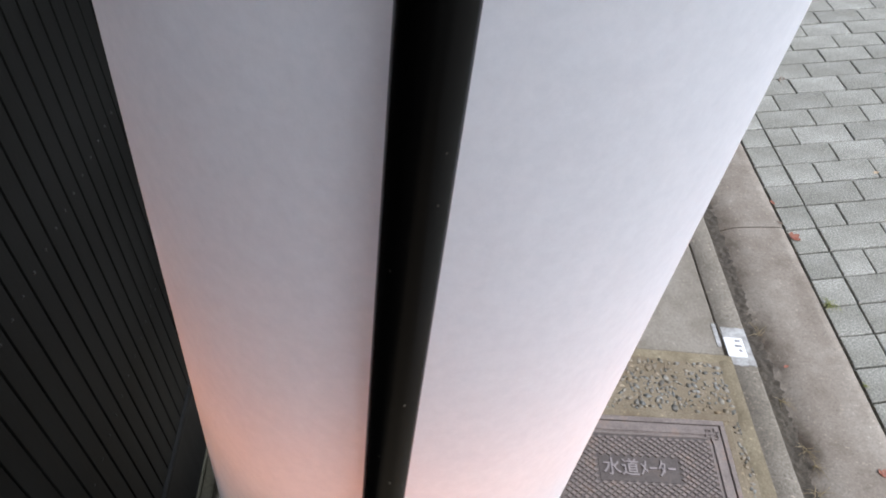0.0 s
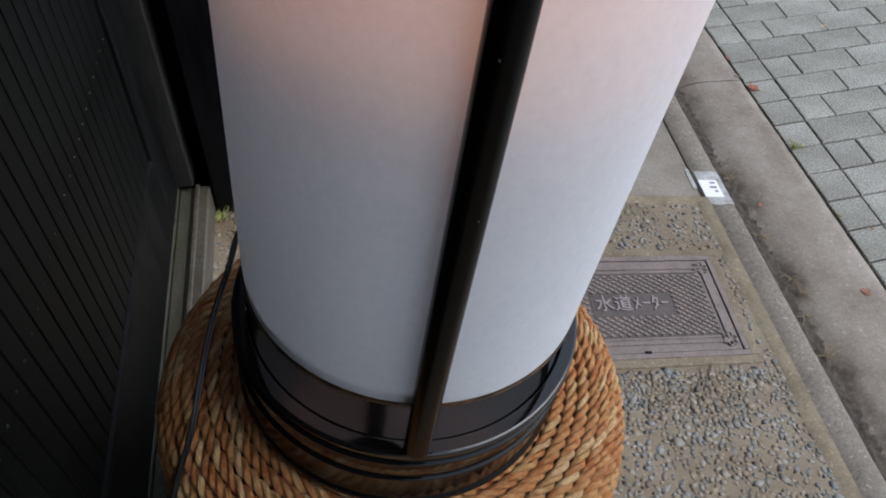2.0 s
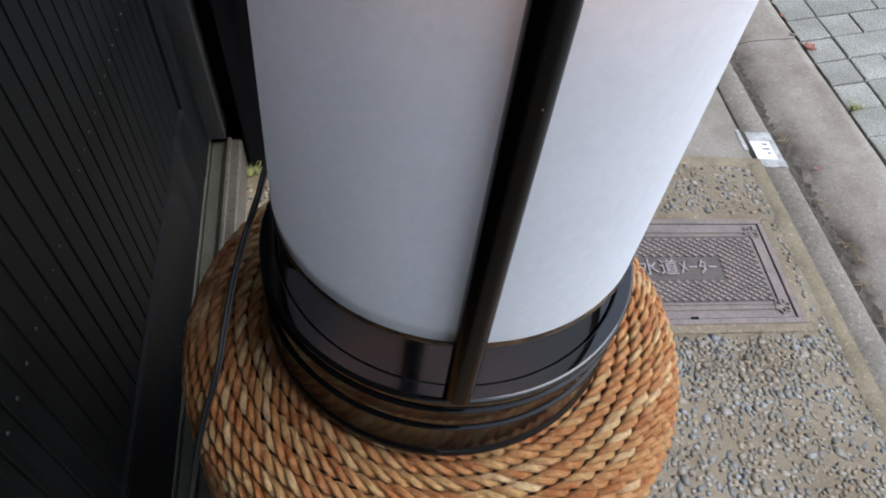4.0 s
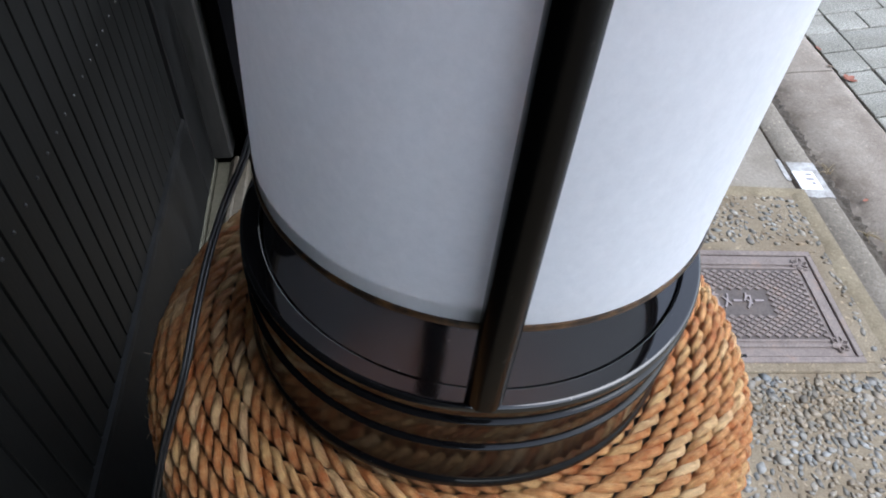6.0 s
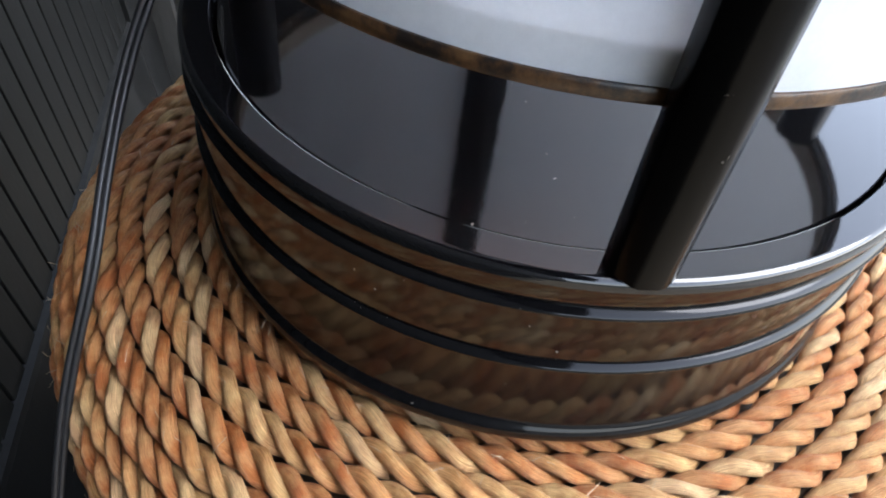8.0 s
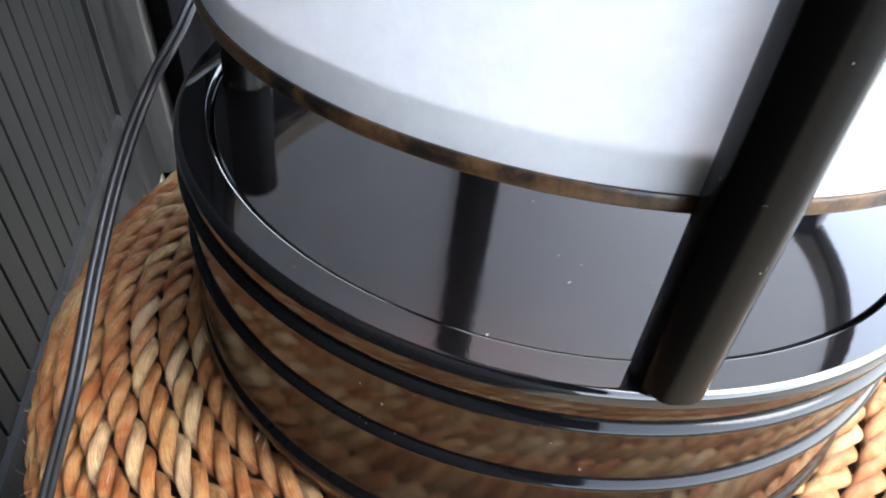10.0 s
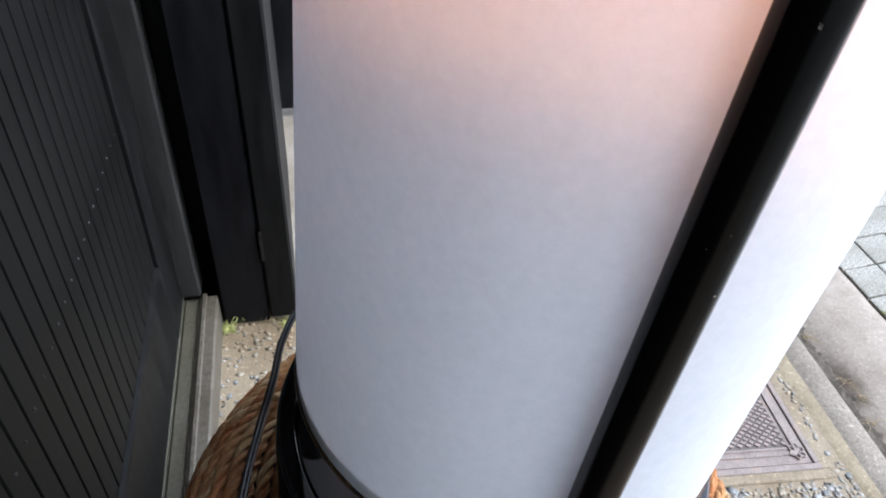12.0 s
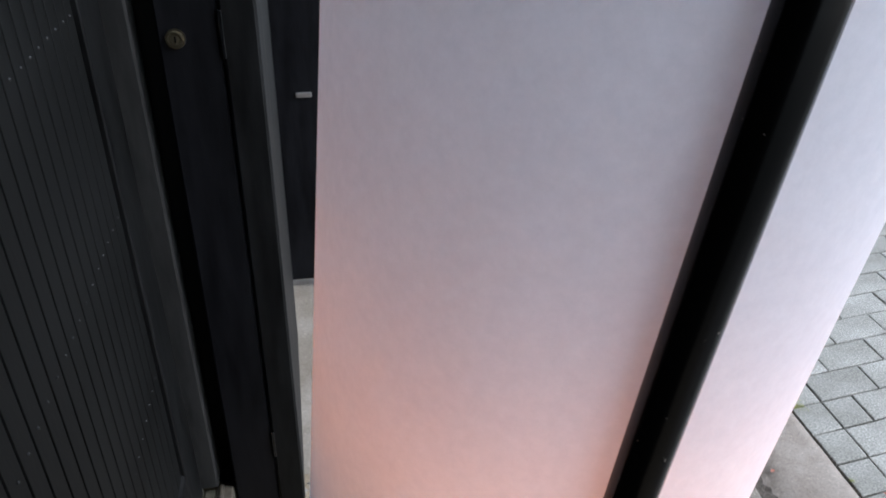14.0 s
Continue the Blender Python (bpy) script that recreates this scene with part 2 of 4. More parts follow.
BRASS = base("dull_brass", (0.11, 0.095, 0.06), 0.4, 0.9)
STEEL = base("steel", (0.4, 0.4, 0.4), 0.35, 0.9)
RUBBER = base("black_rubber", (0.012, 0.012, 0.013), 0.35)
PLATE = base("white_plate", (0.85, 0.85, 0.85), 0.4)
WORN_WHITE = stony("worn_white_paint", (0.26, 0.255, 0.24), (0.58, 0.58, 0.575), 0.7, 70, 30, 0.3, (0.6, 0.58, 0.55))
INK = base("grey_ink", (0.25, 0.25, 0.26), 0.6)
BULB = bpy.data.materials.new("warm_bulb")
BULB.use_nodes = True
BULB.node_tree.nodes["Principled BSDF"].inputs["Emission Color"].default_value = (1.0, 0.42, 0.14, 1)
BULB.node_tree.nodes["Principled BSDF"].inputs["Emission Strength"].default_value = 6.0
RED_LEAF, BROWN_LEAF = leafy("red_leaf", (0.22, 0.06, 0.035), (0.36, 0.14, 0.08)), leafy("brown_leaf", (0.10, 0.07, 0.045), (0.2, 0.14, 0.09))
TAN_LEAF, GRASS, STRAW = leafy("tan_leaf", (0.45, 0.33, 0.2), (0.55, 0.42, 0.27)), leafy("grass_blade", (0.20, 0.23, 0.06), (0.40, 0.41, 0.15)), leafy("dead_grass", (0.22, 0.17, 0.09), (0.36, 0.28, 0.15))

# ---- building blocks ----
LOCS, LEANING = {}, []


def mesh_of(name, verts, faces, smooth=False, uvs=None):
    me = bpy.data.meshes.new(name)
    me.from_pydata(verts, [], faces)
    if smooth:
        me.polygons.foreach_set("use_smooth", [True] * len(me.polygons))
    if uvs is not None:
        me.uv_layers.new(name="UVMap").data.foreach_set("uv", uvs)
    me.update()
    return me


def from_bm(name, bm, smooth=False):
    me = bpy.data.meshes.new(name)
    bm.normal_update()
    bm.to_mesh(me)
    bm.free()
    if smooth:
        me.polygons.foreach_set("use_smooth", [True] * len(me.polygons))
    return me


def thing(name, loc, label, category, group="", kind="", upright=False):
    ob = new(name)
    ob.location, ob.empty_display_size = loc, 0.05
    LOCS[ob] = Vector(loc)
    if not upright:
        LEANING.append(ob)
    return tagged(ob, label, category, group, kind)


def solo(name, me, mat, label, category, group="", kind="", upright=False):
    ob = new(name, me)
    if mat and not me.materials:
        me.materials.append(mat)
    LOCS[ob] = Vector((0, 0, 0))
    if not upright:
        LEANING.append(ob)
    return tagged(ob, label, category, group, kind)


def part(name, me, mat, parent, label="", at=None):
    """A mesh under a thing or a part. Its numbers are those of the place, unless at gives where its own origin lies."""
    if isinstance(me, bmesh.types.BMesh):
        me = from_bm(name, me)
    if mat and not me.materials:
        me.materials.append(mat)
    ob = new(name, me)
    ob.parent = parent
    spot = Vector(at) if at is not None else Vector((0, 0, 0))
    ob.location = spot - LOCS[parent]
    LOCS[ob] = spot
    return tagged(ob, label)


def box(x0, x1, y0, y1, z0, z1, bevel=0.0, turn=0.0, seg=1):
    bm = bmesh.new()
    bmesh.ops.create_cube(bm, size=1.0)
    for v in bm.verts:
        v.co = Vector((x0 + (v.co.x + 0.5) * (x1 - x0), y0 + (v.co.y + 0.5) * (y1 - y0), z0 + (v.co.z + 0.5) * (z1 - z0)))
    if bevel:
        bmesh.ops.bevel(bm, geom=bm.edges[:], offset=bevel, segments=seg, affect="EDGES", profile=0.5)
    if turn:
        bmesh.ops.rotate(bm, verts=bm.verts[:], cent=(0, 0, 0), matrix=Matrix.Rotation(turn, 3, "Z"))
    return bm


def lathe(name, profile, n=128, closed=False):
    """Turn (radius, height) points round the z axis."""
    verts, faces, k = [], [], len(profile)
    for i in range(n):
        a = 2 * math.pi * i / n
        verts += [(r * math.cos(a), r * math.sin(a), z) for r, z in profile]
    for i in range(n):
        j = (i + 1) % n
        for q in range(k if closed else k - 1):
            p = (q + 1) % k
            faces.append((i * k + q, j * k + q, j * k + p, i * k + p))
    me = mesh_of(name, verts, faces, True)
    me.set_sharp_from_angle(angle=radians(38))
    return me


def glide(points, steps):
    """A smooth line through points."""
    pts = [Vector(p) for p in points]
    pts = [2 * pts[0] - pts[1]] + pts + [2 * pts[-1] - pts[-2]]
    out = []
    for i in range(1, len(pts) - 2):
        a, b, c, d = pts[i - 1:i + 3]
        for s in range(steps):
            t = s / steps
            out.append(0.5 * (2 * b + (c - a) * t + (2 * a - 5 * b + 4 * c - d) * t * t + (3 * b - a - 3 * c + d) * t ** 3))
    return out + [pts[-2]]


def tube(line, radius, sides=8, verts=None, faces=None, shift=(0, 0, 0)):
    verts, faces = ([] if verts is None else verts), ([] if faces is None else faces)
    start, n = len(verts), len(line)
    for i, p in enumerate(line):
        d = (line[min(i + 1, n - 1)] - line[max(i - 1, 0)]).normalized()
        u = d.cross(Vector((0.31, 0.2, 0.93))).normalized()
        w = d.cross(u)
        r = radius(i / (n - 1)) if callable(radius) else radius
        verts += [p + u * shift[0] + w * shift[1] + r * (math.cos(2 * math.pi * k / sides) * u + math.sin(2 * math.pi * k / sides) * w) for k in range(sides)]
    for i in range(n - 1):
        for k in range(sides):
            j = (k + 1) % sides
            faces.append((start + i * sides + k, start + i * sides + j, start + (i + 1) * sides + j, start + (i + 1) * sides + k))
    faces.append(tuple(start + k for k in range(sides))[::-1])
    faces.append(tuple(start + (n - 1) * sides + k for k in range(sides)))
    return verts, faces


# ---- the ground and the street ----
STREET = -radians(3.6)          # the street's run, turned from the house front
U, V = Vector((math.cos(STREET), math.sin(STREET), 0)), Vector((-math.sin(STREET), math.cos(STREET), 0))
KERB_IN, KERB_OUT, GUT_IN, GUT_OUT = 0.836, 0.911, 0.971, 1.162


def street_box(u0, u1, v0, v1, z0, z1, bevel=0.0):
    return box(u0, u1, v0, v1, z0, z1, bevel, STREET)


def sheet(name, u0, u1, v0, v1, z, step, wave=0.0, turn=True):
    """A gently uneven sheet."""
    nu, nv = max(1, int((u1 - u0) / step)), max(1, int((v1 - v0) / step))
    verts, faces = [], []
    for i in range(nu + 1):
        for j in range(nv + 1):
            u, v = u0 + (u1 - u0) * i / nu, v0 + (v1 - v0) * j / nv
            h = (z(u, v) if callable(z) else z) + wave * noise.noise((u * 9, v * 9, 1.7))
            p = U * u + V * v if turn else Vector((u, v, 0))
            verts.append((p.x, p.y, h))
    for i in range(nu):
        for j in range(nv):
            a = i * (nv + 1) + j
            faces.append((a, a + nv + 1, a + nv + 2, a + 1))
    return mesh_of(name, verts, faces, True)


def apron_height(u, v):
    return 0.026 * max(0.0, min(1.0, (0.30 - u) / 0.45))


solo("ground", sheet("ground", -400, 400, -400, 400, -0.11, 20), SAND, "dark sandy ground under the street", "ground", kind="structure")
solo("pavement", sheet("pavement", -0.42, KERB_IN - 0.001, -2.5, 0.754, apron_height, 0.02, 0.0004), MORTAR, "exposed pebble apron of weathered brown mortar", "pavement", kind="structure")
solo("concrete_slab", from_bm("concrete_slab", street_box(-0.30, KERB_IN - 0.003, 0.757, 3.6, -0.1, 0.001, 0.003)), SLAB, "smooth brown concrete slab beyond the pebble apron", "pavement", kind="structure")


def mortar_band(name, a, b, across, width, seed, along_v):
    """A trowelled band from a to b whose inner edge wanders."""
    n, verts, faces = 120, [], []
    for i in range(n + 1):
        t = a + (b - a) * i / n
        w = width * (1 + 0.35 * noise.noise((t * 9, seed, 0)) + 0.25 * noise.noise((t * 40, seed, 4)))
        for q, h in ((across, 0.0045), (across - 0.6 * w, 0.0040), (across - w, -0.001)):
            p = U * q + V * t if along_v else U * t + V * q
            verts.append((p.x, p.y, h + 0.0008 * noise.noise((t * 30, q * 60, seed))))
    for i in range(n):
        for k in range(2):
            p = i * 3 + k
            faces.append((p, p + 1, p + 4, p + 3) if along_v else (p, p + 3, p + 4, p + 1))
    return mesh_of(name, verts, faces, True)


solo("mortar_edge", mortar_band("mortar_edge", -1.5, 0.754, KERB_IN + 0.009, 0.036, 2.0, True), RIM_MORTAR, "yellowish trowelled mortar band along the kerb", "trim", kind="structure")
solo("mortar_cross", mortar_band("mortar_cross", -0.1, KERB_IN - 0.002, 0.7555, 0.026, 7.0, False), RIM_MORTAR, "yellowish trowelled mortar band before the slab", "trim", kind="structure")



def kerb_stone(v0, v1, seed):
    """One long kerb stone with a worn, slightly wavering edge on the street side."""
    n, verts, faces = 100, [], []
    for i in range(n + 1):
        v = v0 + (v1 - v0) * i / n
        w = 0.0016 * noise.noise((v * 14, seed, 0)) + 0.0012 * noise.noise((v * 55, seed, 3))
        for u, z in ((KERB_IN, -0.11), (KERB_IN, -0.001), (KERB_IN + 0.003, 0.002), (KERB_OUT - 0.009, 0.002 + 0.3 * w), (KERB_OUT - 0.003, -0.0005 + w), (KERB_OUT + 0.6 * w, -0.006 + w), (KERB_OUT, -0.11)):
            p = U * u + V * v
            verts.append((p.x, p.y, z))
    k = 7
    for i in range(n):
        for q in range(k):
            j = (q + 1) % k
            faces.append((i * k + q, i * k + j, (i + 1) * k + j, (i + 1) * k + q))
    faces += [tuple(range(k)), tuple(n * k + q for q in range(k))[::-1]]
    me = mesh_of("kerb_stone", verts, faces, True)
    me.set_sharp_from_angle(angle=radians(50))
    return me


kerb = thing("kerb", (0, 0, 0), "grey concrete kerb strip with worn edge", "kerb", kind="structure")
for k in range(-1, 2):
    v0 = -0.56 + 2.0 * k
    part("kerb_stone", kerb_stone(v0 + 0.0015, v0 + 1.9985, k), KERB, kerb)

gutter = thing("gutter", (0, 0, 0), "stained concrete street gutter, darker along the channel", "gutter", kind="structure")


def gutter_section(v0, v1):
    """One length of gutter: a dished channel that rises to the road."""
    prof = [(KERB_OUT + 0.001, -0.105), (KERB_OUT + 0.002, -0.050), (0.930, -0.053), (0.945, -0.052), (GUT_IN, -0.044), (0.990, -0.034), (1.008, -0.0255), (1.030, -0.019), (1.060, -0.0145), (1.10, -0.010), (1.135, -0.0065), (GUT_OUT - 0.008, -0.005), (GUT_OUT, -0.009), (GUT_OUT, -0.105)]
    n = 80
    verts, faces = [], []
    for i in range(n + 1):
        v = v0 + (v1 - v0) * i / n
        for u, z in prof:
            p = U * (u - (0.02 * (v - 1.156) if u > 1.08 else 0.0)) + V * v
            verts.append((p.x, p.y, z + (0.0016 * noise.noise((u * 30, v * 12, 0)) + 0.0008 * noise.noise((u * 90, v * 70, 0)) if -0.1 < z else 0)))
    k = len(prof)
    for i in range(n):
        for q in range(k):
            j = (q + 1) % k
            faces.append((i * k + q, i * k + j, (i + 1) * k + j, (i + 1) * k + q))
    faces += [tuple(range(k)), tuple(n * k + q for q in range(k))[::-1]]
    me = mesh_of("gutter_section", verts, faces, True)
    me.set_sharp_from_angle(angle=radians(40))
    return me


for k in range(-1, 3):
    v0 = 1.268 + 2.0 * (k - 1)
    part("gutter_section", gutter_section(v0 + 0.002, v0 + 1.998), GUTTER, gutter)


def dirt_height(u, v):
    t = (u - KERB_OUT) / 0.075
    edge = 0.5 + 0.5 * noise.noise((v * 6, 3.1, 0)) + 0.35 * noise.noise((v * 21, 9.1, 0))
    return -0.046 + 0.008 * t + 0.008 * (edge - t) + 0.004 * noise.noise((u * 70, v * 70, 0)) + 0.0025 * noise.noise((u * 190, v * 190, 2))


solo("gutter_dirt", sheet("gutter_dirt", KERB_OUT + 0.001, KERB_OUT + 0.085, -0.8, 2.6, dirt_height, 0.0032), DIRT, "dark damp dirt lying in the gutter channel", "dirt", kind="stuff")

# ---- the lantern ----
POST_R, POST_RING, FRONT = 0.0103, 0.1470, radians(-96.1)
Z_SEAT, Z_RIM, Z_PAPER, Z_TOP = 0.5036, 0.5983, 0.6489, 1.56
lantern = thing("floor_lantern", (0, 0, Z_SEAT), "tall round paper lantern with black lacquered frame on a stool", "lantern")


def bead(r, z, h, out, n=7):
    return [(r + out * math.sin(math.pi * k / n), z - h * k / n) for k in range(n + 1)]


rim_profile = [(0.1412, Z_RIM - 0.006), (0.1412, Z_RIM - 0.0010), (0.1415, Z_RIM - 0.0003), (0.1420, Z_RIM), (0.1423, Z_RIM), (0.1510, Z_RIM), (0.1514, Z_RIM), (0.1523, Z_RIM - 0.0003), (0.1531, Z_RIM - 0.0011), (0.1536, Z_RIM - 0.0024), (0.1538, Z_RIM - 0.0042)]
drum_profile = [(0.1410, Z_RIM - 0.0044), (0.1534, Z_RIM - 0.0044), (0.1527, 0.5862)]
drum_profile += bead(0.1522, 0.5846, 0.0050, 0.0022)
drum_profile += [(0.1520, 0.5770), (0.1518, 0.5580)]
drum_profile += bead(0.1515, 0.5560, 0.0052, 0.0022)
drum_profile += [(0.1514, 0.5485), (0.1514, 0.5180)]
drum_profile += bead(0.1516, 0.5165, 0.0110, 0.0028)
drum_profile += [(0.149, Z_SEAT), (0.0, Z_SEAT)]
part("base_drum", lathe("base_drum", drum_profile, 160), LACQUER, lantern, "glossy black lacquered drum with three beads")
part("rim_ring", lathe("rim_ring", rim_profile, 160), PLATE_LACQUER, lantern, "polished black ring round the plate")
part("base_plate", lathe("base_plate", [(0.0, Z_RIM - 0.0022), (0.1388, Z_RIM - 0.0022), (0.1392, Z_RIM - 0.0022), (0.1397, Z_RIM - 0.0028), (0.1398, Z_RIM - 0.012)], 128), PLATE_LACQUER, lantern, "mirror-black recessed plate")
part("paper_shade", lathe("paper_shade", [(0.1400, Z_PAPER + 0.003), (0.1400, 0.9), (0.1400, 1.2), (0.1400, Z_TOP)], 160), PAPER, lantern, "white translucent paper, warmly lit from within")
hoop_profile = [(0.1382, Z_PAPER - 0.0015), (0.1408, Z_PAPER - 0.0015), (0.1412, Z_PAPER - 0.0005), (0.1412, Z_PAPER + 0.0022), (0.1408, Z_PAPER + 0.003), (0.1382, Z_PAPER + 0.003)]
part("bottom_hoop", lathe("bottom_hoop", hoop_profile, 160, True), HOOP, lantern, "chipped dark hoop at the paper's lower edge")
part("inner_hoop", lathe("inner_hoop", [(0.1365, Z_PAPER + 0.0034), (0.1390, Z_PAPER + 0.0034), (0.1390, Z_PAPER + 0.0135), (0.1365, Z_PAPER + 0.0135)], 128, True), HOOP_WOOD, lantern)
part("top_hoop", lathe("top_hoop", [(0.134, Z_TOP + 0.001), (0.146, Z_TOP + 0.001), (0.146, Z_TOP + 0.03), (0.134, Z_TOP + 0.03)], 96, True), LACQUER, lantern)


def post(a, thick=1.0):
    """An eight-sided post with softened edges."""
    cx, cy = POST_RING * math.cos(a), POST_RING * math.sin(a)
    turns = [a + radians(45 * k + e) for k in range(8) for e in (-16.0, 16.0)]
    n, verts, faces = len(turns), [], []
    levels = ((0.93, Z_RIM + 0.0004), (1.0, Z_RIM + 0.0014), (1.0, Z_TOP + 0.05), (0.9, Z_TOP + 0.054))
    for q, z in levels:
        verts += [(cx + q * thick * POST_R * math.cos(t), cy + q * thick * POST_R * math.sin(t), z) for t in turns]
    for r in range(len(levels) - 1):
        faces += [(r * n + k, r * n + (k + 1) % n, (r + 1) * n + (k + 1) % n, (r + 1) * n + k) for k in range(n)]
    faces += [tuple(range(n))[::-1], tuple((len(levels) - 1) * n + k for k in range(n))]
    me = mesh_of("post", verts, faces, True)
    me.set_sharp_from_angle(angle=radians(32))
    return me


for k in (0, 2):
    part("post", post(FRONT + k * math.pi / 2, 1.0 + 0.3 * k), POST_BLACK, lantern, "eight-sided black lacquered post")
for k in (1, 3):
    a = FRONT + k * math.pi / 2 - 0.05
    leg = lathe("leg", [(0.0, Z_RIM - 0.0021), (0.0100, Z_RIM - 0.0021), (0.0101, Z_RIM - 0.001), (0.0096, Z_RIM + 0.0004), (0.0096, Z_PAPER - 0.0016), (0.0, Z_PAPER - 0.0016)], 20)
    leg.transform(Matrix.Translation((0.1292 * math.cos(a), 0.1292 * math.sin(a), 0)))
    part("leg", leg, POST_BLACK, lantern, "short black leg under the paper's hoop")

# the bulb on its disc inside the shade
BULB_AT = Vector((-0.008, -0.035, 0.977))
disc = lathe("socket_disc", [(0.0, -0.043), (0.054, -0.043), (0.056, -0.041), (0.054, -0.039), (0.014, -0.038), (0.013, -0.02), (0.0, -0.02)], 40)
disc.transform(Matrix.Translation(BULB_AT + Vector((-0.011, 0.017, 0))))
part("socket_disc", disc, LACQUER, lantern)
arm_v, arm_f = tube([BULB_AT + Vector((0, 0, -0.04)), Vector((-0.016, -0.09, 0.932)), Vector((-0.0145, -0.1365, 0.932))], 0.0022, 8)
part("socket_arm", mesh_of("socket_arm", arm_v, arm_f, True), RUBBER, lantern)
globe = lathe("bulb", [(0.0, 0.026), (0.010, 0.024), (0.019, 0.016), (0.0235, 0.004), (0.022, -0.007), (0.014, -0.016), (0.011, -0.0195)], 24)
globe.transform(Matrix.Translation(BULB_AT))
part("bulb", globe, BULB, lantern, "small warm glowing bulb")
lamp = new("bulb_light", bpy.data.lights.new("bulb_light", "POINT"))
lamp.data.energy, lamp.data.color, lamp.data.shadow_soft_size = 0.142, (1.0, 0.30, 0.17), 0.007
lamp.location = BULB_AT + Vector((0, 0, 0.031))
LEANING.append(lamp)

# ---- the rope stool ----
stool = thing("rope_stool", (0.004, 0, 0), "round stool of coiled twisted straw rope in orange and beige", "stool")
PITCH, STRAND, OFFSET = 0.0410, 0.0031, 0.0033


def rope_ring(radius, z, seed, fine):
    """One closed turn of three-strand rope."""
    rnd = random.Random(seed)
    turns = max(8, round(2 * math.pi * radius / PITCH))
    per, sides = (16, 7) if fine else (9, 5)
    n = turns * per
    verts, faces, uvs = [], [], []
    phase = rnd.random() * 6.28
    fat = [[rnd.uniform(0.88, 1.14) for _ in range(turns)] for _ in range(3)]
    for s in range(3):
        start = len(verts)
        for i in range(n):
            a = 2 * math.pi * i / n
            lay = phase - turns * a + s * 2 * math.pi / 3
            lobe = (turns * a - phase) / (2 * math.pi) - s / 3 + 0.75
            k, f = int(math.floor(lobe)) % turns, lobe - math.floor(lobe)
            swell = fat[s][k] * (0.84 + 0.24 * math.sin(math.pi * f))
            rad, up = Vector((math.cos(a), math.sin(a), 0)), Vector((0, 0, 1))
            mid = rad * (radius + 0.0006 * noise.noise((a * 6, seed, s))) + up * (z + 0.0006 * noise.noise((a * 6, seed + 40, s)))
            c = mid + OFFSET * (math.cos(lay) * rad + math.sin(lay) * up)
            for q in range(sides):
                b = 2 * math.pi * q / sides
                verts.append(c + STRAND * swell * (math.cos(b) * rad + math.sin(b) * up))
        for i in range(n):
            j = (i + 1) % n
            for q in range(sides):
                w = (q + 1) % sides
                faces.append((start + i * sides + q, start + i * sides + w, start + j * sides + w, start + j * sides + q))
                u0 = turns * i / n - phase / (2 * math.pi) - s / 3 + 0.75 + 50
                u1, v0, v1 = u0 + 1 / per, s + 0.1 + 0.8 * q / sides, s + 0.1 + 0.8 * (q + 1) / sides
                uvs += [u0, v0, u0, v1, u1, v1, u1, v0]
    return mesh_of("rope_coil", verts, faces, True, uvs)


GAP = 0.0122
coils = [(0.1345 + GAP * k, 0.4958 - 0.0001 * k * k) for k in range(5)]
r, z, tip = coils[-1][0], coils[-1][1], 0.0
for k in range(8):
    tip = min(tip + radians(12), radians(90))
    r, z = r + GAP * math.cos(tip), z - GAP * math.sin(tip)
    coils.append((r, z))
while coils[-1][1] > 0.022:
    z = coils[-1][1] - GAP
    coils.append((r + 0.005 * math.sin(math.pi * min(1, max(0.0, (0.43 - z) / 0.43))), z))
for k, (r, z) in enumerate(coils):
    part("rope_coil", rope_ring(r, z, k, z > 0.36), ROPE, stool, at=(0.004, 0, 0))
part("stool_core", lathe("stool_core", [(0.0, 0.490), (0.17, 0.489), (0.193, 0.48), (0.212, 0.45), (r - 0.008, 0.36), (r - 0.005, 0.2), (r - 0.008, 0.012), (0.0, 0.012)], 64), BROWN_LEAF, stool, "dark woven core under the rope", at=(0.004, 0, 0))

fv, ff, frnd = [], [], random.Random(77)
for _ in range(520):
    a, q = frnd.uniform(0, 2 * math.pi), frnd.randrange(1, 13)
    rr, zz = coils[q]
    out = Vector((math.cos(a), math.sin(a), 0))
    lift = (out * max(0.0, min(1.0, (q - 4) / 8)) + Vector((0, 0, 1)) * max(0.15, 1 - max(0, q - 4) / 8)).normalized()
    o = Vector((0.004, 0, 0)) + out * rr + Vector((0, 0, zz)) + lift * 0.0058
    d = (Vector((-out.y, out.x, 0)) * frnd.uniform(-1, 1) + out * frnd.uniform(-0.6, 0.6) + lift * frnd.uniform(0.05, 0.5)).normalized() * frnd.uniform(0.003, 0.008)
    tube([o, o + 0.5 * d, o + d - lift * 0.0008], lambda t: 0.00016 * (1 - 0.6 * t), 3, fv, ff)
tagged(part("loose_fibres", mesh_of("loose_fibres", fv, ff), TAN_LEAF, stool, "pale loose straw fibres"), kind="stuff")

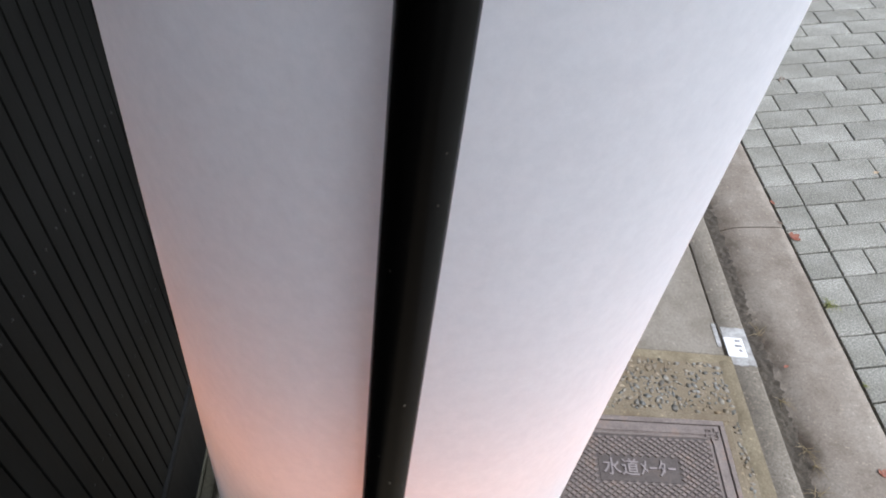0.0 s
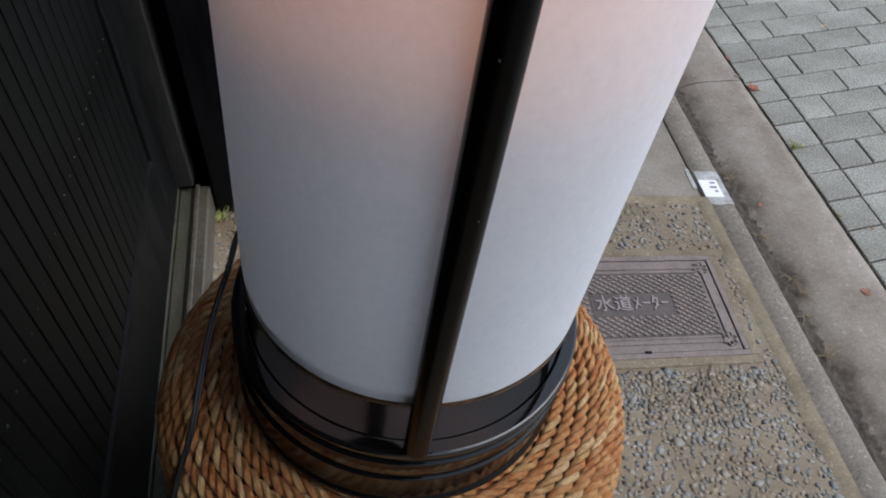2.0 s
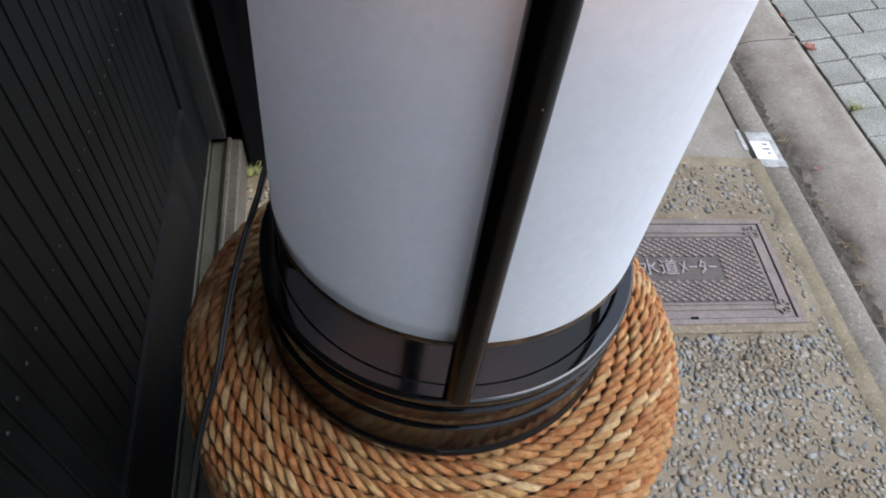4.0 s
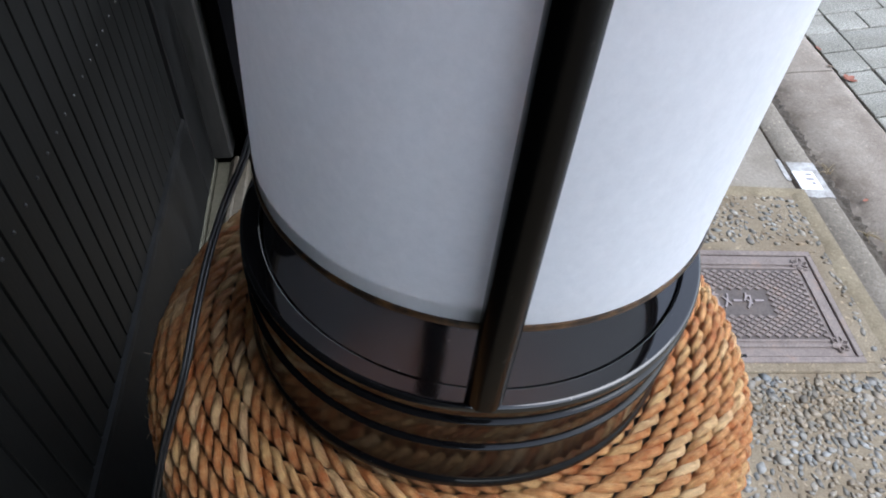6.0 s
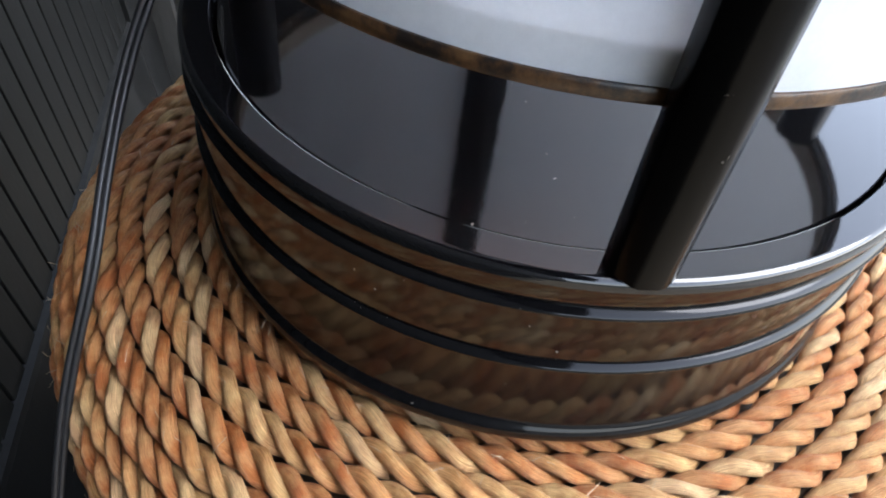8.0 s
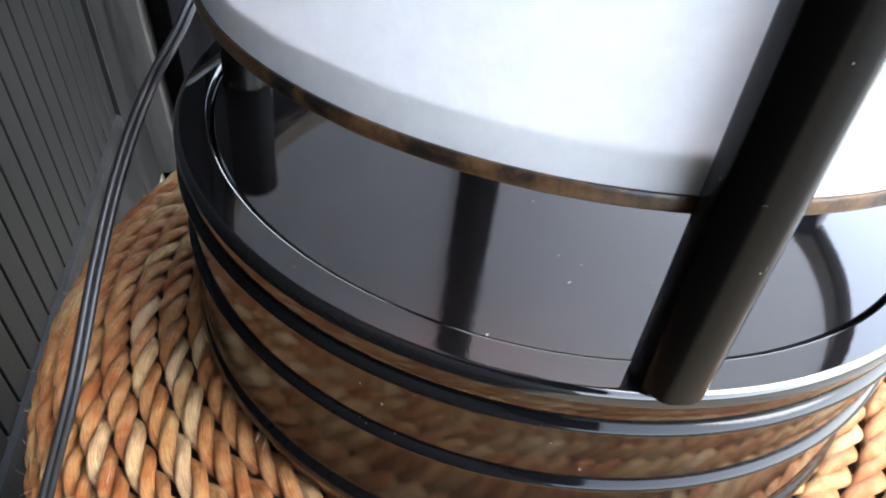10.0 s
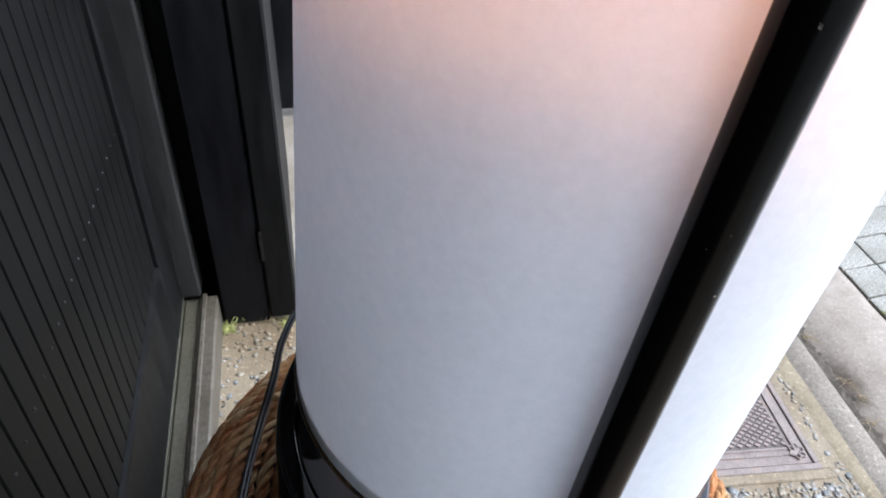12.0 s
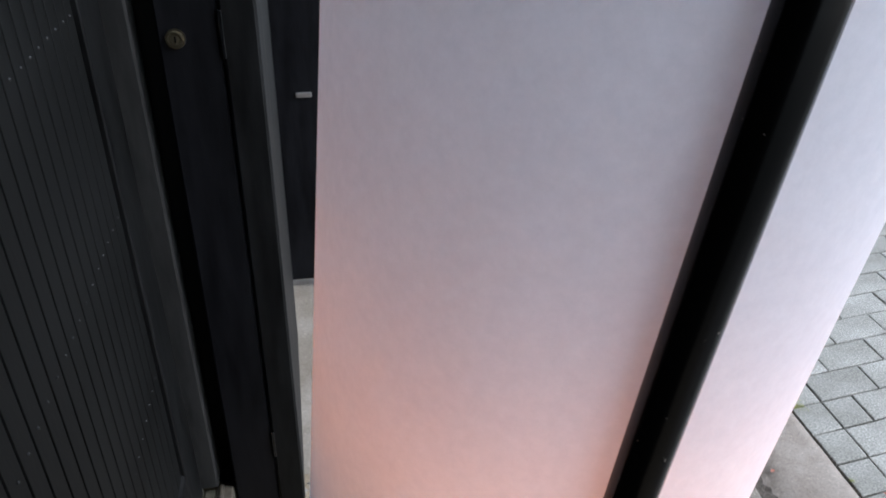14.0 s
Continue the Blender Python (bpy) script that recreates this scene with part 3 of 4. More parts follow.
# ---- the power cord ----
cord_line = glide([(-0.075, 0.105, 0.602), (-0.105, 0.118, 0.612), (-0.132, 0.098, 0.618), (-0.147, 0.066, 0.616), (-0.1545, 0.035, 0.609), (-0.1645, 0.004, 0.598), (-0.174, -0.022, 0.578), (-0.182, -0.047, 0.554), (-0.191, -0.073, 0.5225), (-0.2085, -0.096, 0.473), (-0.2245, -0.122, 0.410), (-0.2385, -0.144, 0.339), (-0.246, -0.155, 0.2), (-0.247, -0.165, 0.06), (-0.242, -0.21, 0.035), (-0.235, -0.5, 0.033)], 10)
cord = thing("power_cord", (-0.2, 0.0, 0.5), "black twin-core power cord hanging over the stool", "cable")
for side in (0.0012, -0.0012):
    cv, cf = tube(cord_line, 0.0015, 8, shift=(side, 0.0))
    part("core", mesh_of("core", cv, cf, True), RUBBER, cord)

# ---- the house front ----
FACE, PITCH_BOARD, RAIL_TOP, RAIL_END = -0.315, 0.0315, 0.262, 0.575
wall = thing("wall_house", (FACE, 0, 0), "black painted board front of a house", "wall", kind="structure", upright=True)
# The wall's upper part and the overhang are unseen, added to block sky light.
part("backing", box(FACE - 0.12, FACE - 0.014, -6.0, 6.0, -0.12, 5.6), BOARD, wall)
part("sky_block_overhang", box(FACE - 0.1, 0.55, -6.0, 6.0, 2.62, 2.74, 0.01), BOARD, wall, "unseen dark overhang added to block sky light")


def board_mesh():
    """A narrow board with a rounded groove edge, along z, centred in y."""
    prof = [(-0.013, -0.01570), (-0.0060, -0.0146), (-0.0006, -0.0142), (0.0, -0.0136), (0.0, 0.0136), (-0.0006, 0.0142), (-0.0060, 0.0146), (-0.013, 0.01570)]
    verts = [(x, y, 0.0) for x, y in prof] + [(x, y, 2.25) for x, y in prof]
    k = len(prof)
    faces = [(q, q + 1, k + q + 1, k + q) for q in range(k - 1)] + [tuple(range(k))[::-1], tuple(range(k, 2 * k))]
    return mesh_of("board", verts, faces)


BOARD_MESH = board_mesh()
BOARD_MESH.materials.append(BOARD)
nail_me = lathe("nail_head", [(0.0, 0.0012), (0.0012, 0.0010), (0.0019, 0.0003), (0.0021, -0.002)], 8)
nail_me.transform(Matrix.Rotation(math.pi / 2, 4, "Y"))
nail_me.materials.append(NAIL)
for k in range(64):
    y = RAIL_END - PITCH_BOARD * (k + 0.5)
    b = part("board", BOARD_MESH, BOARD, wall, at=(FACE, y, RAIL_TOP - 0.004))
    if k < 24:
        for z in (0.503, 0.783, 1.045):
            part("nail_head", nail_me, NAIL, b, "dull nail head", at=(FACE + 0.0003, y + 0.002 * math.sin(5.0 * k + z * 9), z + 0.001 * math.sin(7.0 * k)))


def rail_mesh(y0, y1, z0, z1):
    prof = [(FACE - 0.013, z0), (FACE + 0.0045, z0), (FACE + 0.0060, z0 + 0.002), (FACE + 0.0060, z1 - 0.010), (FACE + 0.0045, z1 - 0.004), (FACE - 0.002, z1), (FACE - 0.013, z1)]
    verts = [(x, y0, z) for x, z in prof] + [(x, y1, z) for x, z in prof]
    k = len(prof)
    faces = [(q, q + 1, k + q + 1, k + q)[::-1] for q in range(k - 1)] + [tuple(range(k)), tuple(range(k, 2 * k))[::-1]]
    return mesh_of("bottom_rail", verts, faces)


part("bottom_rail", rail_mesh(-2.2, RAIL_END + 0.002, 0.100, RAIL_TOP), RAIL, wall, "smooth black bottom rail")
part("stile", box(FACE - 0.013, FACE + 0.0065, RAIL_END + 0.003, 0.672, 0.100, 2.45, 0.002), RAIL, wall, "smooth black stile")
part("footing", box(FACE - 0.014, FACE + 0.005, -2.2, 0.69, -0.1, 0.097, 0.002), SILL_DARK, wall)
sill = thing("door_sill", (-0.28, 0, 0.05), "worn pale door track along the house front", "sill", kind="structure", upright=True)
part("sill_bed", box(-0.3095, -0.2855, -2.2, 0.69, -0.06, 0.086, 0.003), SILL_DARK, sill, "mossy concrete bed")
part("sill_track", box(-0.285, -0.252, -2.2, 0.692, -0.06, 0.090, 0.003), SILL, sill)
part("sill_ridge", box(-0.278, -0.270, -2.2, 0.691, 0.088, 0.0965, 0.0015), SILL, sill)
jamb = thing("door_jamb", (-0.296, 0.70, 0.0), "worn dark grey jamb beside the board front", "jamb", kind="structure", upright=True)
part("jamb_post", box(-0.3145, -0.279, 0.681, 0.73, 0.098, 2.45, 0.003), JAMB, jamb)
part("jamb_back", box(FACE - 0.012, -0.245, 0.760, 0.80, -0.06, 2.45), BOARD, jamb)

# the steel gate post with its lock
gate_post = thing("gate_post", (-0.18, 0.74, 0.0), "blue-black steel gate post with a round lock and scuffed paint", "post", upright=True)
part("post_face", box(-0.247, -0.1665, 0.680, 0.757, 0.020, 2.4, 0.003), POSTBLUE, gate_post)
part("post_leaf", box(-0.1645, -0.114, 0.676, 1.22, 0.030, 2.4, 0.004), RAIL, gate_post)
for z in (0.205, 0.99):
    part("hinge_slit", box(-0.1660, -0.1600, 0.6735, 0.6795, z - 0.033, z + 0.033, 0.001), LACQUER, gate_post)
lock_rim = lathe("lock_cylinder", [(0.0, 0.006), (0.006, 0.006), (0.0065, 0.0045), (0.009, 0.0045), (0.0095, 0.007), (0.0125, 0.0065), (0.0132, 0.003), (0.0132, -0.001)], 28)
lock_rim.transform(Matrix.Translation((-0.2235, 0.680, 0.985)) @ Matrix.Rotation(math.pi / 2, 4, "X"))
lock = part("lock_cylinder", lock_rim, BRASS, gate_post, "dull brass lock cylinder")
part("keyhole", box(-0.2245, -0.2225, 0.6728, 0.6742, 0.981, 0.989), LACQUER, lock)
shutter = thing("shutter_panel", (-0.03, 1.55, 0.0), "dark blue-black door panel further along the front", "door", upright=True)
part("panel", box(-0.24, 0.06, 1.52, 1.56, 0.012, 2.4, 0.004), POSTBLUE, shutter)
part("bolt", box(-0.072, -0.03, 1.511, 1.519, 0.598, 0.612, 0.002), STEEL, shutter, "small steel bolt")

# ---- the meter cover in the pavement ----
cover = thing("meter_cover", (0.577, 0.396, 0.0), "rust-brown cast iron water meter cover with a diamond pattern", "cover")
CM = Matrix.Translation(U * 0.551 + V * 0.431) @ Matrix.Rotation(STREET, 4, "Z") @ Matrix(((1, 0.025, 0, 0), (0.018, 1, 0, 0), (0, 0, 1, 0), (0, 0, 0, 1)))
CW, CH = 0.436, 0.260


def on_cover(bm):
    bmesh.ops.transform(bm, matrix=CM, verts=bm.verts[:])
    return bm


def ring_bar(w, h, t, z0, z1, bevel):
    """A rectangular frame: outer size w by h, bar width t."""
    bm = bmesh.new()
    for x0, x1, y0, y1 in ((-w / 2, w / 2, h / 2 - t, h / 2), (-w / 2, w / 2, -h / 2, -h / 2 + t), (-w / 2, -w / 2 + t, -h / 2 + t, h / 2 - t), (w / 2 - t, w / 2, -h / 2 + t, h / 2 - t)):
        b = box(x0, x1, y0, y1, z0, z1, bevel)
        me = bpy.data.meshes.new("tmp")
        b.to_mesh(me)
        b.free()
        bm.from_mesh(me)
        bpy.data.meshes.remove(me)
    return on_cover(bm)


part("cover_frame", ring_bar(CW, CH, 0.012, -0.03, 0.0065, 0.0015), IRON, cover, "cast iron surround")
part("lid", on_cover(box(-CW / 2 + 0.0135, CW / 2 - 0.0135, -CH / 2 + 0.0135, CH / 2 - 0.0135, -0.02, 0.0042, 0.001)), IRON, cover)
part("recess", on_cover(box(-CW / 2 + 0.046, CW / 2 - 0.046, -CH / 2 + 0.046, CH / 2 - 0.046, 0.003, 0.0046)), IRON_DARK, cover, "darker iron between the lozenges")
part("outer_ridge", ring_bar(CW - 0.062, CH - 0.062, 0.007, 0.0040, 0.0074, 0.0012), IRON, cover)
part("inner_ridge", ring_bar(CW - 0.086, CH - 0.086, 0.005, 0.0040, 0.0068, 0.0012), IRON, cover)
part("slot", on_cover(box(-0.006, 0.007, -CH / 2 + 0.010, -CH / 2 + 0.0165, -0.001, 0.0068)), LACQUER, cover)


def diamonds():
    """Raised lozenges over the lid, leaving out the name plate."""
    verts, faces = [], []
    a, b = 0.0088, 0.0067
    nx, ny = 24, 16
    for i in range(-nx, nx + 1):
        for j in range(-ny, ny + 1):
            if (i + j) % 2:
                continue
            x, y = i * a, j * b
            if abs(x) > CW / 2 - 0.050 or abs(y) > CH / 2 - 0.050 or (abs(x) < 0.091 and abs(y) < 0.033):
                continue
            s = len(verts)
            for k, zz in ((0.86, 0.0040), (0.64, 0.0074)):
                verts += [CM @ Vector((x + a * k, y, zz)), CM @ Vector((x, y + b * k, zz)), CM @ Vector((x - a * k, y, zz)), CM @ Vector((x, y - b * k, zz))]
            faces += [(s + q, s + (q + 1) % 4, s + 4 + (q + 1) % 4, s + 4 + q) for q in range(4)] + [(s + 4, s + 5, s + 6, s + 7)]
    return mesh_of("diamond_pattern", verts, faces)


tagged(part("diamond_pattern", diamonds(), IRON, cover), kind="stuff")
for sx in (-1, 1):
    for sy in (-1, 1):
        bm = bmesh.new()
        cx, cy = sx * (CW / 2 - 0.034), sy * (CH / 2 - 0.037)
        for k in range(6):
            a = k * math.pi / 3 + 0.3
            v, f = tube(glide([(cx, cy, 0.005), (cx + 0.0105 * math.cos(a - 0.5), cy + 0.0105 * math.sin(a - 0.5), 0.0068), (cx + 0.0170 * math.cos(a), cy + 0.0170 * math.sin(a), 0.0068), (cx + 0.0105 * math.cos(a + 0.5), cy + 0.0105 * math.sin(a + 0.5), 0.0068), (cx, cy, 0.005)], 4), 0.0017, 5)
            me = mesh_of("tmp", v, f)
            bm.from_mesh(me)
            bpy.data.meshes.remove(me)
        part("corner_rosette", from_bm("corner_rosette", on_cover(bm), True), IRON, cover)
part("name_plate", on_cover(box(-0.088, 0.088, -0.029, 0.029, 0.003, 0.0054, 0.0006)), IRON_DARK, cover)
words = bpy.data.curves.new("cast_letters", "FONT")
words.body, words.size, words.align_x, words.align_y, words.extrude, words.bevel_depth = "水道ﾒｰﾀｰ", 0.042, "CENTER", "CENTER", 0.0016, 0.0004
text_ob = new("cast_letters_curve", words)
bpy.context.view_layer.update()
text_me = bpy.data.meshes.new_from_object(text_ob.evaluated_get(bpy.context.evaluated_depsgraph_get()))
bpy.data.objects.remove(text_ob)
xs = [v.co.x for v in text_me.vertices]
wide = (max(xs) - min(xs)) if xs else 1.0
text_me.transform(CM @ Matrix.Translation((0, 0, 0.0062)) @ Matrix.Diagonal((0.160 / wide, 1.0, 1.0, 1.0)))
LETTERS = base("worn_iron", (0.27, 0.235, 0.23), 0.5, 0.3)
text_me.materials.clear()
part("cast_letters", text_me, LETTERS, cover, "raised letters worn pale")
solo("cover_bedding", from_bm("cover_bedding", ring_bar(CW + 0.036, CH + 0.036, 0.019, -0.03, 0.0046, 0.002)), MORTAR, "brown mortar bedding round the iron cover", "trim", kind="structure")

# ---- the marker on the kerb ----
KM = Matrix.Rotation(STREET, 4, "Z")
marker = thing("kerb_marker", tuple(U * 0.873 + V * 0.79), "white painted patch with a small white plate on the kerb", "marker")


def blot(u0, u1, v0, v1, z, seed):
    """A thin patch with a ragged edge."""
    n, top = 56, []
    for k in range(n):
        a = 2 * math.pi * k / n
        q = 1 / max(abs(math.cos(a)), abs(math.sin(a)))
        q *= 1 + 0.07 * noise.noise((3 * math.cos(a), 3 * math.sin(a), seed)) + 0.05 * noise.noise((9 * math.cos(a), 9 * math.sin(a), seed))
        p = U * ((u0 + u1) / 2 + 0.5 * (u1 - u0) * q * math.cos(a)) + V * ((v0 + v1) / 2 + 0.5 * (v1 - v0) * q * math.sin(a))
        top.append((p.x, p.y, z))
    verts = top + [(x, y, z - 0.0012) for x, y, _ in top]
    faces = [tuple(range(n))] + [(k, n + k, n + (k + 1) % n, (k + 1) % n) for k in range(n)]
    return mesh_of("paint_patch", verts, faces)


part("paint_patch", blot(0.842, 0.906, 0.730, 0.848, 0.0036, 2.0), WORN_WHITE, marker)
part("paint_splash", blot(0.821, 0.832, 0.785, 0.858, 0.0024, 5.0), WORN_WHITE, marker)
plate = part("plate", street_box(0.840, 0.890, 0.754, 0.814, 0.0030, 0.0058, 0.0008), PLATE, marker)
for v, a, b in ((0.800, 0.868, 0.882), (0.784, 0.864, 0.882), (0.770, 0.872, 0.880)):
    part("printed_bar", street_box(a, b, v, v + 0.007, 0.0055, 0.0062), INK, plate)


# ---- leaves and weeds ----
def leaf(name, x, y, z, size, turn, mat, label, lobes=1):
    """A small curled leaf, pointed, with a fold along its rib; several lobes for a maple leaf."""
    verts, faces = [], []
    rnd = random.Random(int(x * 1000))
    for l in range(lobes):
        a = turn + (l - (lobes - 1) / 2) * 0.75
        s = len(verts)
        length = size * (1.0 - 0.18 * abs(l - (lobes - 1) / 2))
        for i in range(7):
            t = i / 6
            w = 0.24 * length * math.sin(math.pi * min(1, t * 0.97 + 0.03)) ** 0.8
            lift = 0.25 * length * (t - 0.4) ** 2 + 0.0012
            for k in (-1, 0, 1):
                px, py = length * t, w * k
                verts.append((x + px * math.cos(a) - py * math.sin(a), y + px * math.sin(a) + py * math.cos(a), z + lift + 0.3 * abs(k) * w + rnd.uniform(0, 0.0006)))
        for i in range(6):
            for k in range(2):
                p = s + i * 3 + k
                faces.append((p, p + 3, p + 4, p + 1))
    n = len(verts)
    verts += [(a, b, c - 0.0007) for a, b, c in verts]
    faces += [tuple(n + q for q in f)[::-1] for f in faces]
    return solo(name, mesh_of(name, verts, faces, True), mat, label, "leaf", group="fallen leaves")


leaf("fallen_leaf", 1.243, 1.145, -0.004, 0.034, 0.5, RED_LEAF, "fallen red maple leaf on the gutter's edge", 3)
leaf("fallen_leaf", 1.240, 1.205, -0.004, 0.022, 2.6, BROWN_LEAF, "small brown leaf on the gutter's edge")
leaf("fallen_leaf", 1.248, 1.295, -0.004, 0.022, 2.0, RED_LEAF, "small curled orange leaf on the gutter's edge")
leaf("fallen_leaf", 1.147, 0.389, -0.010, 0.022, 0.9, RED_LEAF, "small red leaf lying on the gutter", 3)
leaf("fallen_leaf", 1.628, 1.431, 0.038, 0.024, 0.3, TAN_LEAF, "small tan leaf on the paving")
leaf("fallen_leaf", 1.57, 1.93, 0.022, 0.075, 0.2, BROWN_LEAF, "large curled brown leaf on the paving")
leaf("fallen_leaf", 1.54, 1.97, 0.020, 0.06, 1.3, BROWN_LEAF, "large curled brown leaf on the paving")
leaf("fallen_leaf", 1.040, 0.690, -0.024, 0.016, 0.3, RED_LEAF, "scrap of red leaf in the channel")
leaf("fallen_leaf", 1.276, 0.566, 0.006, 0.014, 2.4, RED_LEAF, "scrap of red leaf on the paving")


def tuft(name, x, y, z, count, high, mat, label, seed, spread=1.0, flat=0.5):
    rnd = random.Random(seed)
    verts, faces = [], []
    for _ in range(count):
        a, h = rnd.uniform(0, 6.28), high * rnd.uniform(0.5, 1.0)
        d = Vector((math.cos(a), math.sin(a), 0)) * h * spread
        o = Vector((x, y, z)) + Vector((rnd.uniform(-1, 1), rnd.uniform(-1, 1), 0)) * high * 0.15
        line = glide([o, o + 0.4 * d + Vector((0, 0, h * flat)), o + d + Vector((0, 0, h * flat * 0.7))], 3)
        tube(line, lambda t: 0.0012 * (1 - 0.85 * t), 4, verts, faces)
    return solo(name, mesh_of(name, verts, faces, True), mat, label, "weed", kind="stuff")


tuft("weed_tuft", 1.240, 0.884, -0.006, 26, 0.034, GRASS, "small green weed growing between gutter and paving", 3)
tuft("weed_tuft", 1.219, 0.627, -0.006, 10, 0.012, GRASS, "tiny weeds in the paving joint", 4)
tuft("weed_tuft", -0.215, 0.700, 0.028, 60, 0.035, GRASS, "grass and moss at the foot of the gate post", 5)
tuft("weed_tuft", -0.235, 0.665, 0.026, 70, 0.022, GRASS, "moss and grass in the corner by the sill", 15)
tuft("weed_tuft", -0.13, 0.675, 0.024, 50, 0.02, GRASS, "moss at the foot of the gate post", 16)
tuft("weed_tuft", -0.16, 0.69, 0.026, 40, 0.028, STRAW, "dry grass at the foot of the gate post", 6)
for k, (x, y) in enumerate([(1.009, 0.468), (0.990, 0.36), (0.982, 0.26), (1.012, 0.42), (1.02, 0.80), (1.0, 0.60)]):
    tuft("dead_grass", x, y, -0.034, 7, 0.045, STRAW, "dead grass and roots in the gutter channel", 10 + k, 1.0, 0.16)


# ---- pebbles set in the apron ----
def pebbles(name, count, spots, small, large, seed):
    """Flattened stones, half sunk in the mortar."""
    t = (1 + 5 ** 0.5) / 2
    ico = np.array([(-1, t, 0), (1, t, 0), (-1, -t, 0), (1, -t, 0), (0, -1, t), (0, 1, t), (0, -1, -t), (0, 1, -t), (t, 0, -1), (t, 0, 1), (-t, 0, -1), (-t, 0, 1)]) / math.hypot(1, t)
    tri = [(0, 11, 5), (0, 5, 1), (0, 1, 7), (0, 7, 10), (0, 10, 11), (1, 5, 9), (5, 11, 4), (11, 10, 2), (10, 7, 6), (7, 1, 8), (3, 9, 4), (3, 4, 2), (3, 2, 6), (3, 6, 8), (3, 8, 9), (4, 9, 5), (2, 4, 11), (6, 2, 10), (8, 6, 7), (9, 8, 1)]
    rnd = random.Random(seed)
    verts, faces, taken, tries = [], [], {}, 0
    while count and tries < 150000:
        tries += 1
        u, v = spots(rnd)
        a = small + (large - small) * rnd.random() ** 1.7
        cell = (int(u / 0.02), int(v / 0.02))
        near = [q for i in (-1, 0, 1) for j in (-1, 0, 1) for q in taken.get((cell[0] + i, cell[1] + j), ())]
        if any((u - q[0]) ** 2 + (v - q[1]) ** 2 < (0.68 * (a + q[2])) ** 2 for q in near):
            continue
        taken.setdefault(cell, []).append((u, v, a))
        count -= 1
        w, turn = a * rnd.uniform(0.5, 0.85), rnd.uniform(0, 6.28)
        jig = np.array([[rnd.uniform(0.82, 1.12)] for _ in range(12)])
        p = np.column_stack([ico[:, :2] * np.where(ico[:, 2:] > 0.36, 1.35, 1.0) * jig * np.array([a, w]), np.clip(ico[:, 2], -1, 0.36) * a * 0.25])
        c, s = math.cos(turn), math.sin(turn)
        g = U * u + V * v
        z = apron_height(u, v) + rnd.uniform(-0.0003, 0.0012) - a * 0.09
        start = len(verts)
        verts += [(g.x + c * x - s * y, g.y + s * x + c * y, z + zz) for x, y, zz in p.tolist()]
        faces += [(i + start, j + start, k + start) for i, j, k in tri]
    return mesh_of(name, verts, faces, True)


def off_cover(u, v, margin):
    g = CM.inverted() @ (U * u + V * v)
    return abs(g.x) > CW / 2 + margin or abs(g.y) > CH / 2 + margin


def dense(rnd):
    while True:
        u, v = rnd.uniform(0.16, 0.812), rnd.uniform(-0.30, 0.27)
        if off_cover(u, v, 0.024):
            return u, v


def sparse(rnd):
    while True:
        u, v = rnd.uniform(0.25, 0.812), rnd.uniform(0.19, 0.728)
        if off_cover(u, v, 0.024):
            return u, v


def by_house(rnd):
    return rnd.uniform(-0.30, 0.2), rnd.uniform(-0.5, 0.735)


solo("pebbles", pebbles("pebbles", 5200, dense, 0.0054, 0.0124, 1), PEBBLE, "blue-grey rounded pebbles set in the apron", "pebbles", kind="stuff")
solo("pebbles", pebbles("pebbles", 900, sparse, 0.0045, 0.0125, 2), PEBBLE, "scattered blue-grey pebbles round the meter cover", "pebbles", kind="stuff")
solo("pebbles", pebbles("pebbles", 3000, by_house, 0.0042, 0.0085, 3), PEBBLE, "grey pebbles in the apron beside the house", "pebbles", kind="stuff")

# ---- paving blocks of the road ----
road = thing("road", (0, 0, 0), "road of grey concrete paving blocks in running bond", "road", kind="structure")
BL, BW, RISE = 0.197, 0.1008, 0.11
# the courses run a little askew to the gutter
PU, PV = U + 0.14 * V, V - 0.02 * U
ASKEW = Matrix(((1, -0.02, 0), (0.14, 1, 0), (0, 0, 1))).to_4x4()
CORNER = U * 1.1625 + V * 1.156


def road_point(du, v):
    """A place on the road: du from the gutter, v along it."""
    p = CORNER + PU * du + PV * v
    return Vector((p.x, p.y, -0.005 + RISE * du))



